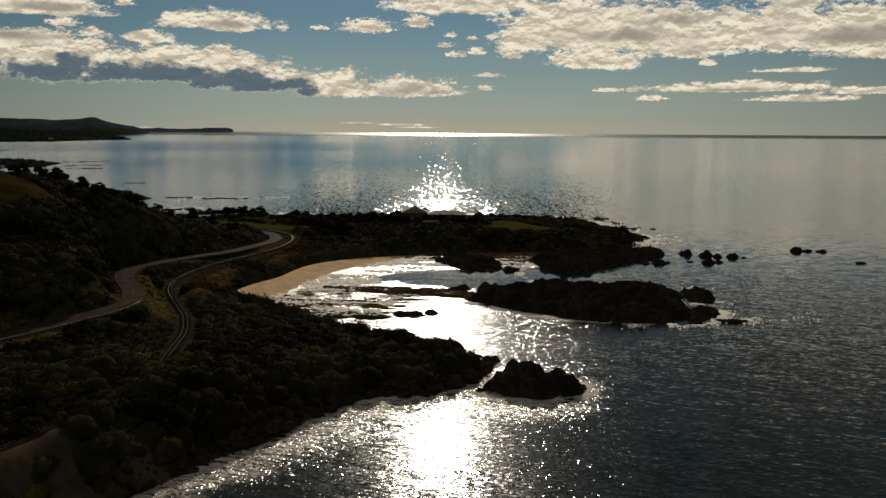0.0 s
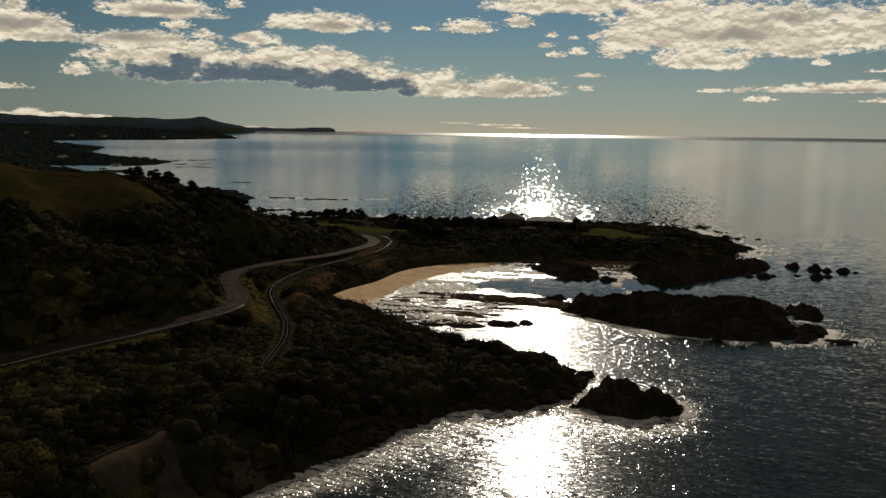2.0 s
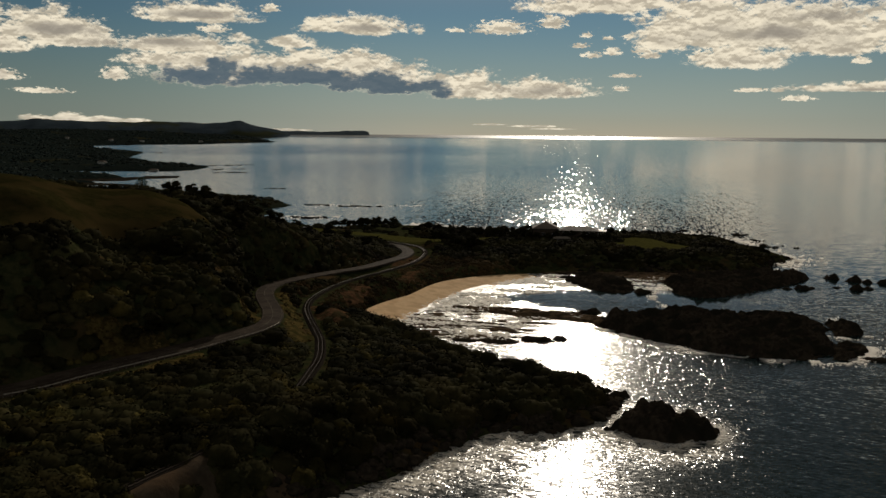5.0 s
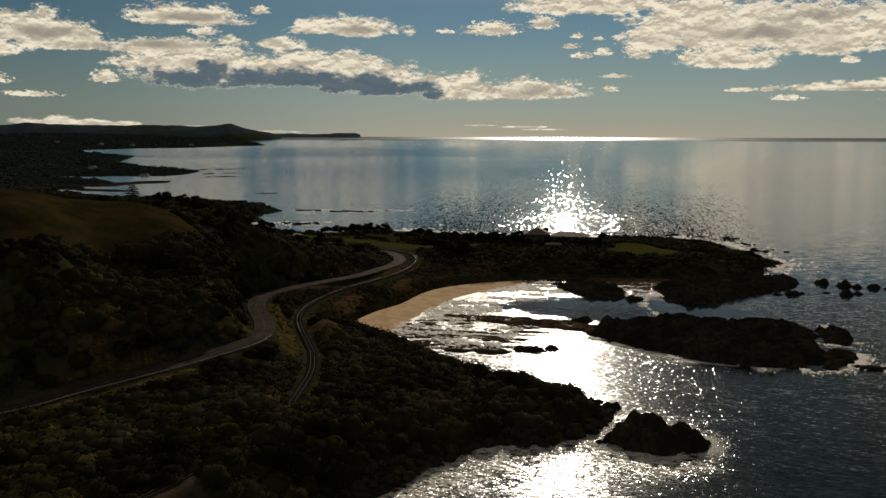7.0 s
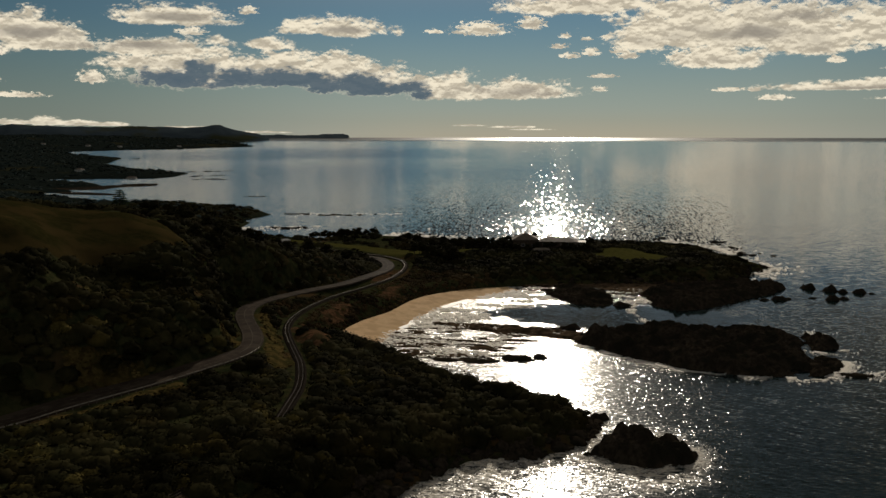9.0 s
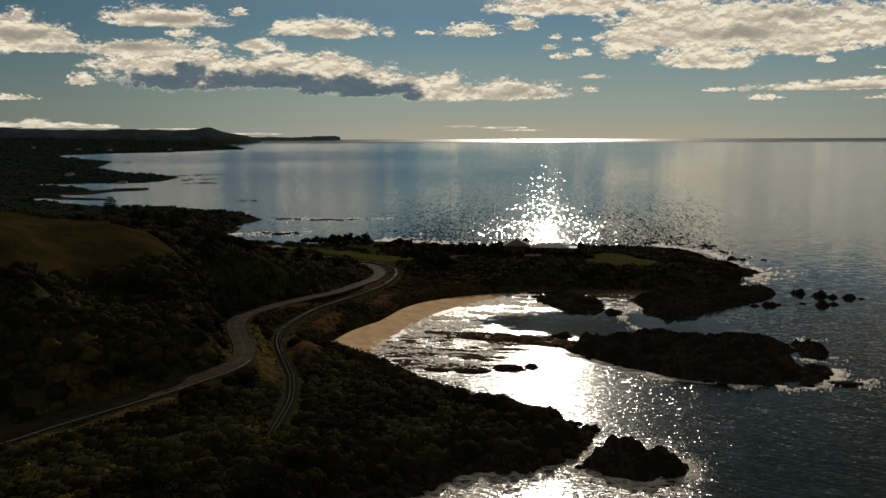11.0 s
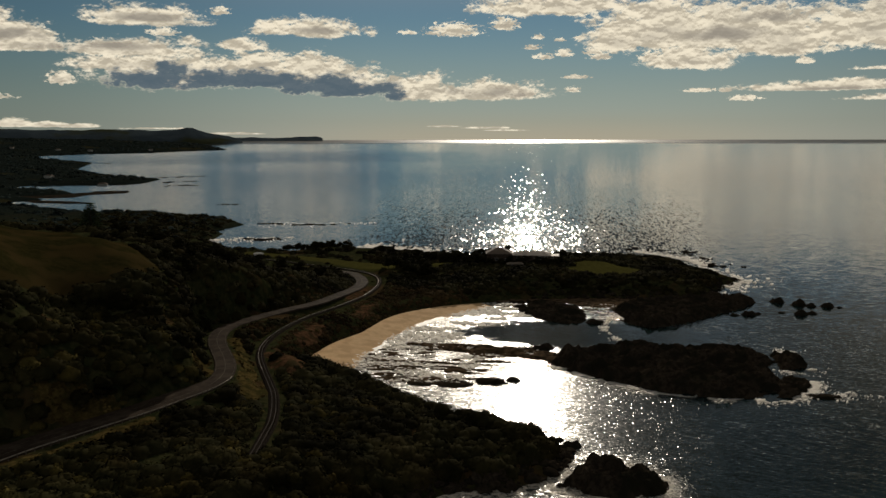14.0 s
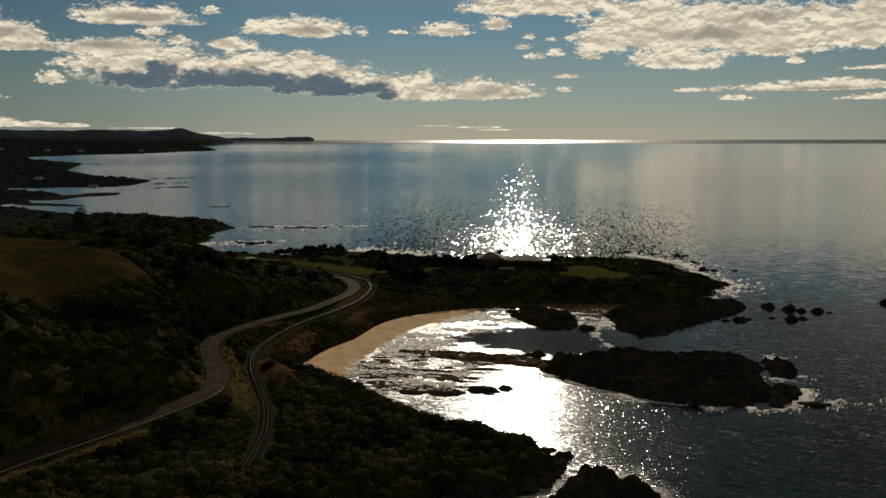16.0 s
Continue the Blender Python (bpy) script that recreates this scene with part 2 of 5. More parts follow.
def sea_make(n, s):
    at = n.add("ShaderNodeTexCoord").outputs["Object"]
    out = n.vec("LENGTH", at)

    def slopes(scale, stretch, detail, amount):
        """Tilts of the water by waves of one size."""
        t = n.add("ShaderNodeTexNoise")
        n.put(t.inputs["Vector"], n.vec("MULTIPLY", at, stretch))
        t.inputs["Scale"].default_value, t.inputs["Detail"].default_value, t.inputs["Roughness"].default_value = scale, detail, 0.6
        return n.vec("MULTIPLY", n.vec("SUBTRACT", t.outputs["Color"], (0.5, 0.5, 0.5)), (amount * 0.8, amount, 0.0))

    streak = n.noise(n.vec("MULTIPLY", at, (0.35, 1.8, 1.0)), 0.0022, 4.0, 0.55, 0.4)
    def scaled(v, k):
        m = n.add("ShaderNodeVectorMath", operation="SCALE")
        n.put(m.inputs[0], v)
        n.put(m.inputs["Scale"], k)
        return m.outputs[0]

    # surf makes the cove's shallows and the near shore steep and broken, the pool behind the reef lies calm
    surf = n.smooth(n.vec("LENGTH", n.vec("MULTIPLY", n.vec("SUBTRACT", at, (-36.0, 345.0, 0.0)), (1.0, 0.55, 0.0))), 24.0, 60.0, 1.0, 0.0)
    swash = n.math("ADD", n.vec("DOT_PRODUCT", at, (0.794, -0.608, 0.0)), 125.6)
    swash = n.math("ADD", swash, n.math("MULTIPLY", n.noise(at, 0.12, 3.0), 9.0))
    swash = n.math("MULTIPLY", n.smooth(swash, 5.0, 20.0, 1.0, 0.0), n.smooth(out, 205.0, 235.0, 1.0, 0.0))
    pool = n.smooth(n.math("ADD", n.math("MULTIPLY", n.math("SUBTRACT", n.noise(at, 0.09, 4.0), 0.5), 22.0), n.vec("LENGTH", n.vec("MULTIPLY", n.vec("SUBTRACT", at, (26.0, 373.0, 0.0)), (0.40, 0.80, 0.0)))), 18.0, 24.0, 1.0, 0.0)
    ring = n.vec("LENGTH", n.vec("MULTIPLY", n.vec("SUBTRACT", at, (21.0, 206.0, 0.0)), (1.0, 0.75, 0.0)))
    ring = n.math("ADD", ring, n.math("MULTIPLY", n.noise(at, 0.16, 3.0), 9.0))
    swash = n.math("MAXIMUM", swash, n.smooth(ring, 17.0, 26.0, 0.9, 0.0))
    surf = n.math("MULTIPLY", n.math("MAXIMUM", surf, swash), n.math("SUBTRACT", 1.0, pool))
    ripple = scaled(slopes(1.15, (0.6, 1.6, 1.0), 2.5, 0.43), n.smooth(out, 290.0, 500.0, 1.0, 0.2))
    # wind waves with long slanting crests
    crest = n.add("ShaderNodeCombineXYZ")
    n.put(crest.inputs[0], n.math("MULTIPLY", n.vec("DOT_PRODUCT", at, (0.90, -0.43, 0.0)), 0.22))
    n.put(crest.inputs[1], n.vec("DOT_PRODUCT", at, (0.43, 0.90, 0.0)))
    swell = n.math("ADD", n.noise(crest.outputs[0], 0.75, 3.0, 0.6, 0.2), n.math("MULTIPLY", n.noise(crest.outputs[0], 0.2, 2.0, 0.5, 0.3), 0.4))
    swell = n.math("MULTIPLY", n.math("SUBTRACT", swell, 0.70), n.smooth(out, 170.0, 420.0, 0.31, 0.05))
    swell = scaled((0.43, 0.90, 0.0), swell)
    chop = scaled(slopes(0.28, (0.6, 1.6, 1.0), 3.0, 0.09), n.smooth(out, 500.0, 1100.0, 1.0, 0.6))

    def cells(wide, deep):
        """Separate small wave faces, each with its own three random numbers."""
        v = n.add("ShaderNodeTexVoronoi", voronoi_dimensions="2D")
        n.put(v.inputs["Vector"], n.vec("MULTIPLY", at, (1 / wide, 1 / deep, 0.0)))
        v.inputs["Scale"].default_value = 1.0
        return v.outputs["Color"]

    # scattered steep wave faces flash in the sun, fewer and larger with distance
    face = n.mix(n.math("GREATER_THAN", out, 450.0), cells(0.24, 0.52), cells(0.78, 5.4))
    face = n.mix(n.math("GREATER_THAN", out, 850.0), face, cells(1.0, 10.0))
    face = n.mix(n.math("GREATER_THAN", out, 1500.0), face, cells(1.3, 20.0))
    chance = n.add("ShaderNodeSeparateXYZ")
    n.put(chance.inputs[0], face)
    share = n.add("ShaderNodeFloatCurve")
    n.put(share.inputs["Value"], n.math("DIVIDE", out, 3000.0, clamp=True))
    curve = share.mapping.curves[0]
    curve.points[0].location, curve.points[1].location = (0.0, 0.30), (1.0, 0.0)
    for px, py in ((0.08, 0.30), (0.12, 0.26), (0.145, 0.26), (0.165, 0.80), (0.21, 0.70), (0.27, 0.43), (0.33, 0.21), (0.40, 0.08), (0.50, 0.035), (0.66, 0.012), (0.80, 0.004)):
        curve.points.new(px, py)
    share.mapping.update()
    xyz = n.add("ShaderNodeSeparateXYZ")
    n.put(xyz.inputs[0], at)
    # flashing faces are kept to an added lane under the sun, shaping its glint
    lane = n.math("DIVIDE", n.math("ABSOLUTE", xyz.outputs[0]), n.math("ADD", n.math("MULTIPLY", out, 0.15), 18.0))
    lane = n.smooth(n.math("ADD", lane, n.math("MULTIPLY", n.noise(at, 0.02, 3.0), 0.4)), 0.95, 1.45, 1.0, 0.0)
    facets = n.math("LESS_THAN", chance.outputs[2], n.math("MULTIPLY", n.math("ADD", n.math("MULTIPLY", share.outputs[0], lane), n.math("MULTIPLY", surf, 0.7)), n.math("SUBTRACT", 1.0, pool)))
    across = n.math("MULTIPLY", n.math("SUBTRACT", chance.outputs[0], 0.5), 2.0)
    across = n.math("MULTIPLY", n.math("POWER", n.math("ABSOLUTE", across), 2.4), n.math("SIGN", across))
    across = n.math("MULTIPLY", across, n.math("MINIMUM", n.smooth(out, 450.0, 1150.0, 0.26, 0.052), n.smooth(out, 300.0, 480.0, 0.26, 0.15)))
    across = n.math("MULTIPLY", across, n.math("ADD", 1.0, n.math("MULTIPLY", surf, 1.0)))
    ahead = n.math("MULTIPLY", n.math("ADD", n.math("MULTIPLY", chance.outputs[1], 0.85), 0.42), n.smooth(out, 480.0, 1200.0, -0.115, -0.155))
    lean = n.add("ShaderNodeCombineXYZ")
    n.put(lean.inputs[0], across)
    n.put(lean.inputs[1], ahead)
    glitter = scaled(lean.outputs[0], facets)
    wind = n.math("MULTIPLY", n.smooth(streak, 0.42, 0.60, 1.0, 0.85), n.math("ADD", 1.0, n.math("MULTIPLY", surf, 1.6)))
    still = n.math("SUBTRACT", 1.0, n.math("MULTIPLY", pool, 0.72))
    wind = n.math("MULTIPLY", wind, still)
    tilt = n.vec("ADD", scaled(n.vec("ADD", n.vec("ADD", ripple, chop), swell), wind), scaled(glitter, still))
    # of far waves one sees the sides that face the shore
    # beside the lane and westward more lean is added, to dim the sea
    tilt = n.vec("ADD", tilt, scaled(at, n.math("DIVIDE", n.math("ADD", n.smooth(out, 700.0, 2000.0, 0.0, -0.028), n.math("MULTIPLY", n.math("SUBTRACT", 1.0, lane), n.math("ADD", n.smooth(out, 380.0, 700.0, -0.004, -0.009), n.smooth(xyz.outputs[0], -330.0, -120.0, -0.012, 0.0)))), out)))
    # a far band leaned to reflect darker sky, standing in for a cloud shadow
    band = n.math("MULTIPLY", n.smooth(n.math("ABSOLUTE", n.math("SUBTRACT", n.math("ADD", out, n.math("MULTIPLY", n.noise(at, 0.0012, 3.0), 700.0)), 3450.0)), 260.0, 620.0, 1.0, 0.0), n.smooth(n.vec("DOT_PRODUCT", n.vec("NORMALIZE", at), (1.0, 0.0, 0.0)), -0.20, -0.02, 1.0, 0.0))
    tilt = n.vec("ADD", tilt, scaled((0.0, -0.013, 0.0), band))
    n.put(s["Normal"], n.vec("NORMALIZE", n.vec("ADD", tilt, (0.0, 0.0, 1.0))))
    patch = n.smooth(n.noise(n.vec("MULTIPLY", at, (0.7, 1.3, 1.0)), 0.55, 6.0, 0.65, 0.8), 0.41, 0.56)
    foam = n.math("MULTIPLY", patch, n.smooth(n.math("ADD", surf, n.noise(at, 0.10, 3.0)), 0.85, 1.6))
    n.put(s["Base Color"], n.mix(foam, n.mix(streak, (0.006, 0.017, 0.019, 1), (0.009, 0.021, 0.022, 1)), (0.72, 0.65, 0.55, 1)))
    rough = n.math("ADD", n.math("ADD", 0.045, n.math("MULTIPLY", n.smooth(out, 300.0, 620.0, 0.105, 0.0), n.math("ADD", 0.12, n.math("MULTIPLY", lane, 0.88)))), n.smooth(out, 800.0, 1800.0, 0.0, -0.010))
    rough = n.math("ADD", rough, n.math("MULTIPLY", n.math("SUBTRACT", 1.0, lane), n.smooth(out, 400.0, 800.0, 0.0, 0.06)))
    rough = n.math("ADD", rough, n.smooth(out, 4350.0, 4700.0, 0.0, 0.32))
    rough = n.math("MULTIPLY", n.math("ADD", rough, n.math("MULTIPLY", surf, 0.12)), still)
    rough = n.math("MAXIMUM", rough, n.math("MULTIPLY", foam, 0.42))
    n.put(s["Roughness"], n.math("MAXIMUM", rough, n.math("MULTIPLY", facets, n.smooth(out, 300.0, 700.0, 0.07, 0.085))))
    s["IOR"].default_value = 1.333


def ground_make(n, s):
    at = n.add("ShaderNodeTexCoord").outputs["Object"]
    f = n.noise(at, 0.35, 7.0, 0.62)
    g = n.noise(at, 0.045, 4.0, 0.5)
    tone = n.mix(n.smooth(f, 0.35, 0.65), (0.020, 0.026, 0.011, 1), (0.052, 0.050, 0.022, 1))
    tone = n.mix(n.smooth(g, 0.54, 0.66), tone, (0.070, 0.046, 0.022, 1))
    # further off the ground takes bush tones with a bluish haze painted in
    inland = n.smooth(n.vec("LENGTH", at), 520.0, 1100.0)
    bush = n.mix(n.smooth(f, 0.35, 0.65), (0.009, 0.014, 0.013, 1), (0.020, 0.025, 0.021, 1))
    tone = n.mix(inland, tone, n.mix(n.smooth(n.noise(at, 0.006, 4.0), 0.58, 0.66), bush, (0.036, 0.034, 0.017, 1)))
    n.put(s["Base Color"], tone)
    s["Roughness"].default_value = 1.0
    s["Specular IOR Level"].default_value = 0.0
    n.put(s["Normal"], bump(n, n.noise(at, 1.6, 6.0, 0.7), 0.8, 0.35))


def leaf_make(a, b):
    """Leaves: hue by bush-sized and by broad patches, a little by the single spray."""
    def make(n, s):
        at = n.add("ShaderNodeTexCoord").outputs["Object"]
        g = n.add("ShaderNodeNewGeometry").outputs["Random Per Island"]
        f = n.math("ADD", n.noise(at, 0.16, 4.0, 0.6), n.math("MULTIPLY", n.math("SUBTRACT", g, 0.5), 0.07))
        tone = n.mix(n.smooth(f, 0.36, 0.66), (*a, 1), (*b, 1))
        # warm bright and dark patches paint in sunlit crests and shaded hollows
        warm = n.smooth(n.noise(at, 0.035, 3.0, 0.55), 0.54, 0.68, 0.0, 0.75)
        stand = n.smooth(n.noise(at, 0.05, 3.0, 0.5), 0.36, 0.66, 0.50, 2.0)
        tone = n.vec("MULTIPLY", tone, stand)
        n.put(s["Base Color"], n.mix(warm, tone, (b[0] * 1.3, b[1] * 1.15, b[2] * 1.0, 1)))
        s["Roughness"].default_value = 0.8
        s["Specular IOR Level"].default_value = 0.002
    return make


SEA = material("sea_water", sea_make)
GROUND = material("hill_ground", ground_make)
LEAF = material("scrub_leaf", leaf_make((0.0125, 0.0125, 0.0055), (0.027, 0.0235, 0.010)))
# paler olive leaf with sunlight put into its tone, against the dark scrub
OLIVE = material("sunlit_olive_leaf", leaf_make((0.022, 0.020, 0.007), (0.066, 0.053, 0.017)))
BRACKEN = material("bracken_leaf", leaf_make((0.020, 0.015, 0.007), (0.058, 0.038, 0.018)))
DRYLEAF = material("tussock_leaf", leaf_make((0.040, 0.030, 0.011), (0.105, 0.074, 0.027)))
PINE = material("pine_needle", leaf_make((0.016, 0.028, 0.012), (0.040, 0.055, 0.022)))
# far leaves carry the bluish cast of distance haze in their colour
FARLEAF = material("hazy_far_leaf", leaf_make((0.012, 0.020, 0.020), (0.030, 0.038, 0.034)))
BARK = mottled("bark", (0.06, 0.045, 0.032), (0.12, 0.09, 0.06), 6.0)
PASTURE = mottled("pasture", (0.021, 0.020, 0.007), (0.033, 0.028, 0.010), 0.5, 0.95, 0, 0.6, 0.2, (0.050, 0.036, 0.014), 0.12)
LAWN = mottled("lawn", (0.058, 0.056, 0.016), (0.078, 0.073, 0.022), 0.4, 0.95, 0, 0.4, 0.08)
SAND = mottled("sand", (0.72, 0.485, 0.265), (0.79, 0.55, 0.315), 0.5, 0.75, 0, 0.3, 0.05, (0.64, 0.42, 0.23), 0.3, spec=0.006)
ROCK = mottled("shore_rock", (0.024, 0.019, 0.014), (0.060, 0.047, 0.034), 0.6, 0.75, 0, 0.9, 0.5, (0.022, 0.020, 0.014), 0.25)
CLIFF = mottled("cliff_rock", (0.042, 0.032, 0.023), (0.074, 0.057, 0.040), 0.25, 0.9, 0, 0.7, 0.4, (0.08, 0.054, 0.034), 0.3)
EARTHEN = mottled("bare_earth", (0.060, 0.034, 0.019), (0.150, 0.080, 0.042), 0.7, 0.95, 0, 0.9, 0.4, (0.045, 0.036, 0.018), 0.4)
DRYGRASS = mottled("dry_grass", (0.060, 0.045, 0.016), (0.115, 0.083, 0.030), 0.8, 0.95, 0, 0.8, 0.3, (0.045, 0.040, 0.014), 0.3)
REEF = mottled("reef_rock", (0.075, 0.050, 0.031), (0.165, 0.115, 0.072), 0.8, 0.85, 0, 0.9, 0.3, (0.040, 0.030, 0.018), 0.3)
PALEROCK = mottled("pale_rock", (0.20, 0.18, 0.155), (0.34, 0.31, 0.27), 1.2, 0.8, 0, 0.8, 0.2)
ASPHALT = mottled("asphalt", (0.034, 0.026, 0.020), (0.050, 0.038, 0.029), 0.8, 0.6, 0, 0.2, 0.02, (0.066, 0.051, 0.039), 0.2, spec=0.004)
PAINT = mottled("road_paint", (0.06, 0.05, 0.042), (0.17, 0.15, 0.125), 1.2, 0.6)
BALLAST = mottled("ballast", (0.018, 0.015, 0.012), (0.038, 0.031, 0.025), 2.5, 0.95, 0, 0.8, 0.1)
STEEL = mottled("rail_steel", (0.34, 0.29, 0.24), (0.48, 0.42, 0.36), 0.6, 0.36)
STEEL.node_tree.nodes["Principled BSDF"].inputs["Specular IOR Level"].default_value = 0.5
STEEL.node_tree.nodes["Principled BSDF"].inputs["Metallic"].default_value = 0.9
GALV = mottled("galvanised_steel", (0.36, 0.32, 0.265), (0.46, 0.415, 0.35), 2.0, 0.45)
GALV.node_tree.nodes["Principled BSDF"].inputs["Metallic"].default_value = 0.1
# darker copy of the rail steel, for rails that catch no sun glint
DULLSTEEL = mottled("unlit_steel", (0.055, 0.040, 0.031), (0.09, 0.068, 0.052), 0.6, 0.65, spec=0.06)
SLEEPER = mottled("tarred_timber", (0.022, 0.018, 0.014), (0.040, 0.032, 0.025), 4.0)
TIMBER = mottled("weathered_timber", (0.10, 0.085, 0.07), (0.18, 0.155, 0.13), 5.0, 0.85)
FOAM = mottled("sea_foam", (0.74, 0.73, 0.70), (0.85, 0.84, 0.81), 1.5, 0.42, 0, 1.0, 0.25, spec=0.5)
FLATFOAM = mottled("flat_foam", (0.78, 0.75, 0.69), (0.88, 0.86, 0.81), 1.2, 0.5, 0, 0.6, 0.1, spec=0.35)
foam_nodes = FOAM.node_tree
glow = foam_nodes.nodes.new("ShaderNodeBsdfTranslucent")
glow.inputs["Color"].default_value = (0.93, 0.90, 0.85, 1)
blend = foam_nodes.nodes.new("ShaderNodeMixShader")
blend.inputs[0].default_value = 0.78
foam_nodes.links.new(foam_nodes.nodes["Principled BSDF"].outputs[0], blend.inputs[1])
foam_nodes.links.new(glow.outputs[0], blend.inputs[2])
foam_nodes.links.new(blend.outputs[0], foam_nodes.nodes["Material Output"].inputs[0])
WALL = mottled("house_wall", (0.06, 0.045, 0.034), (0.085, 0.065, 0.05), 1.0, 0.8)
ROOFING = mottled("roofing", (0.13, 0.10, 0.08), (0.19, 0.15, 0.12), 1.5, 0.55, spec=0.06)
PALE = mottled("pale_cladding", (0.55, 0.53, 0.50), (0.66, 0.64, 0.60), 1.0, 0.6)
# distance haze painted in: pale bluish island, blue-grey far hills
ISLE = mottled("hazy_far_cliff", (0.11, 0.135, 0.155), (0.14, 0.17, 0.19), 0.02, 0.95)
FAR = mottled("hazy_far_bush", (0.040, 0.055, 0.068), (0.060, 0.078, 0.092), 0.012, 0.95, 0, 0.5, 4.0, (0.045, 0.05, 0.028), 0.35)
DARKGLASS = material("window_glass", lambda n, s: (n.put(s["Base Color"], (0.02, 0.024, 0.028, 1)), n.put(s["Roughness"], 0.06)))


# ---- building blocks ----
TABLE = np.random.RandomState(5).rand(256, 256)


def value_noise(x, y):
    xi, yi = np.floor(x).astype(int), np.floor(y).astype(int)
    fx, fy = x - xi, y - yi
    fx, fy = fx * fx * (3 - 2 * fx), fy * fy * (3 - 2 * fy)
    a, b = TABLE[xi & 255, yi & 255], TABLE[(xi + 1) & 255, yi & 255]
    c, d = TABLE[xi & 255, (yi + 1) & 255], TABLE[(xi + 1) & 255, (yi + 1) & 255]
    return (a + (b - a) * fx) * (1 - fy) + (c + (d - c) * fx) * fy


def fbm(x, y, size, octaves=4):
    """Noise from -1 to 1 with features of that size in metres."""
    total, weight, k = 0.0, 0.0, 1.0
    for i in range(octaves):
        total = total + (value_noise(x / size * 2 ** i + 17.3 * i, y / size * 2 ** i + 9.1 * i) * 2 - 1) * k
        weight, k = weight + k, k * 0.5
    return total / weight


def ease(v, lo, hi):
    t = np.clip((v - lo) / (hi - lo), 0, 1)
    return t * t * (3 - 2 * t)


def inside_distance(px, py, poly):
    """Metres to the polygon's edge, positive inside."""
    poly = np.array(poly, float)
    best, odd = np.full(px.shape, 1e18), np.zeros(px.shape, bool)
    for (ax, ay), (bx, by) in zip(poly, np.roll(poly, -1, 0)):
        dx, dy = bx - ax, by - ay
        t = np.clip(((px - ax) * dx + (py - ay) * dy) / (dx * dx + dy * dy + 1e-9), 0, 1)
        best = np.minimum(best, (px - ax - t * dx) ** 2 + (py - ay - t * dy) ** 2)
        if ay != by:
            odd ^= ((ay > py) != (by > py)) & (px < (bx - ax) * (py - ay) / (by - ay) + ax)
    return np.where(odd, 1, -1) * np.sqrt(best)


def spline(points, step=2.0):
    """A smooth line through points (of any dimension), resampled every step metres."""
    p = np.array(points, float)
    p = np.vstack([2 * p[0] - p[1], p, 2 * p[-1] - p[-2]])
    out = []
    for i in range(1, len(p) - 2):
        n = max(2, int(np.linalg.norm(p[i + 1] - p[i]) / step))
        for t in np.arange(n) / n:
            out.append(0.5 * (2 * p[i] + (p[i + 1] - p[i - 1]) * t + (2 * p[i - 1] - 5 * p[i] + 4 * p[i + 1] - p[i + 2]) * t * t
                              + (3 * p[i] - p[i - 1] - 3 * p[i + 1] + p[i + 2]) * t ** 3))
    out.append(p[-2])
    return np.array(out)


def sideways(line):
    d = np.gradient(line[:, :2], axis=0)
    d /= np.linalg.norm(d, axis=1)[:, None] + 1e-9
    return np.stack([d[:, 1], -d[:, 0]], 1)


def mesh_of(name, verts, faces, mat, smooth=False):
    me = bpy.data.meshes.new(name)
    me.from_pydata([tuple(v) for v in verts], [], [tuple(f) for f in faces])
    me.materials.append(mat)
    if smooth:
        me.polygons.foreach_set("use_smooth", np.ones(len(me.polygons), bool))
    me.update()
    return me


def mesh_np(name, verts, quads, mat, smooth=False, normals=None):
    """A mesh from arrays of places and of four-cornered faces, quickly; normals: one for each place."""
    verts, quads = np.asarray(verts, np.float32), np.asarray(quads, np.int32)
    me = bpy.data.meshes.new(name)
    me.vertices.add(len(verts))
    me.vertices.foreach_set("co", verts.ravel())
    me.loops.add(quads.size)
    me.loops.foreach_set("vertex_index", quads.ravel())
    me.polygons.add(len(quads))
    me.polygons.foreach_set("loop_start", np.arange(len(quads), dtype=np.int32) * quads.shape[1])
    me.polygons.foreach_set("use_smooth", np.full(len(quads), smooth))
    me.materials.append(mat)
    me.update(calc_edges=True)
    me.validate()
    if normals is not None:
        me.attributes.new("custom_normal", "FLOAT_VECTOR", "POINT").data.foreach_set("vector", np.asarray(normals, np.float32).ravel())
    return me


def grid_faces(nu, nv):
    i = np.arange(nu * nv).reshape(nu, nv)
    return np.stack([i[:-1, :-1], i[1:, :-1], i[1:, 1:], i[:-1, 1:]], -1).reshape(-1, 4)


def thing(name, label, category, group="", kind="", at=(0, 0, 0), turn=0.0, data=None):
    ob = new(name, data)
    ob.matrix_basis = pose(*at, 0, 0, turn)
    return tagged(ob, label, category, group, kind)


def part(name, bm, mat, parent, label=""):
    """One mesh object under a thing or a part, from a bmesh or a mesh."""
    if isinstance(bm, bmesh.types.BMesh):
        me = bpy.data.meshes.new(name)
        bm.to_mesh(me)
        bm.free()
        me.materials.append(mat)
    else:
        me = bm
    ob = new(name, me)
    ob.parent = parent
    return tagged(ob, label)


def box(x0, x1, y0, y1, z0, z1, bevel=0.0):
    bm = bmesh.new()
    bmesh.ops.create_cube(bm, size=1, matrix=Matrix.Translation(((x0 + x1) / 2, (y0 + y1) / 2, (z0 + z1) / 2))
                          @ Matrix.Diagonal((x1 - x0, y1 - y0, z1 - z0, 1)))
    if bevel:
        bmesh.ops.bevel(bm, geom=bm.edges[:], offset=bevel, segments=1, affect="EDGES")
    return bm


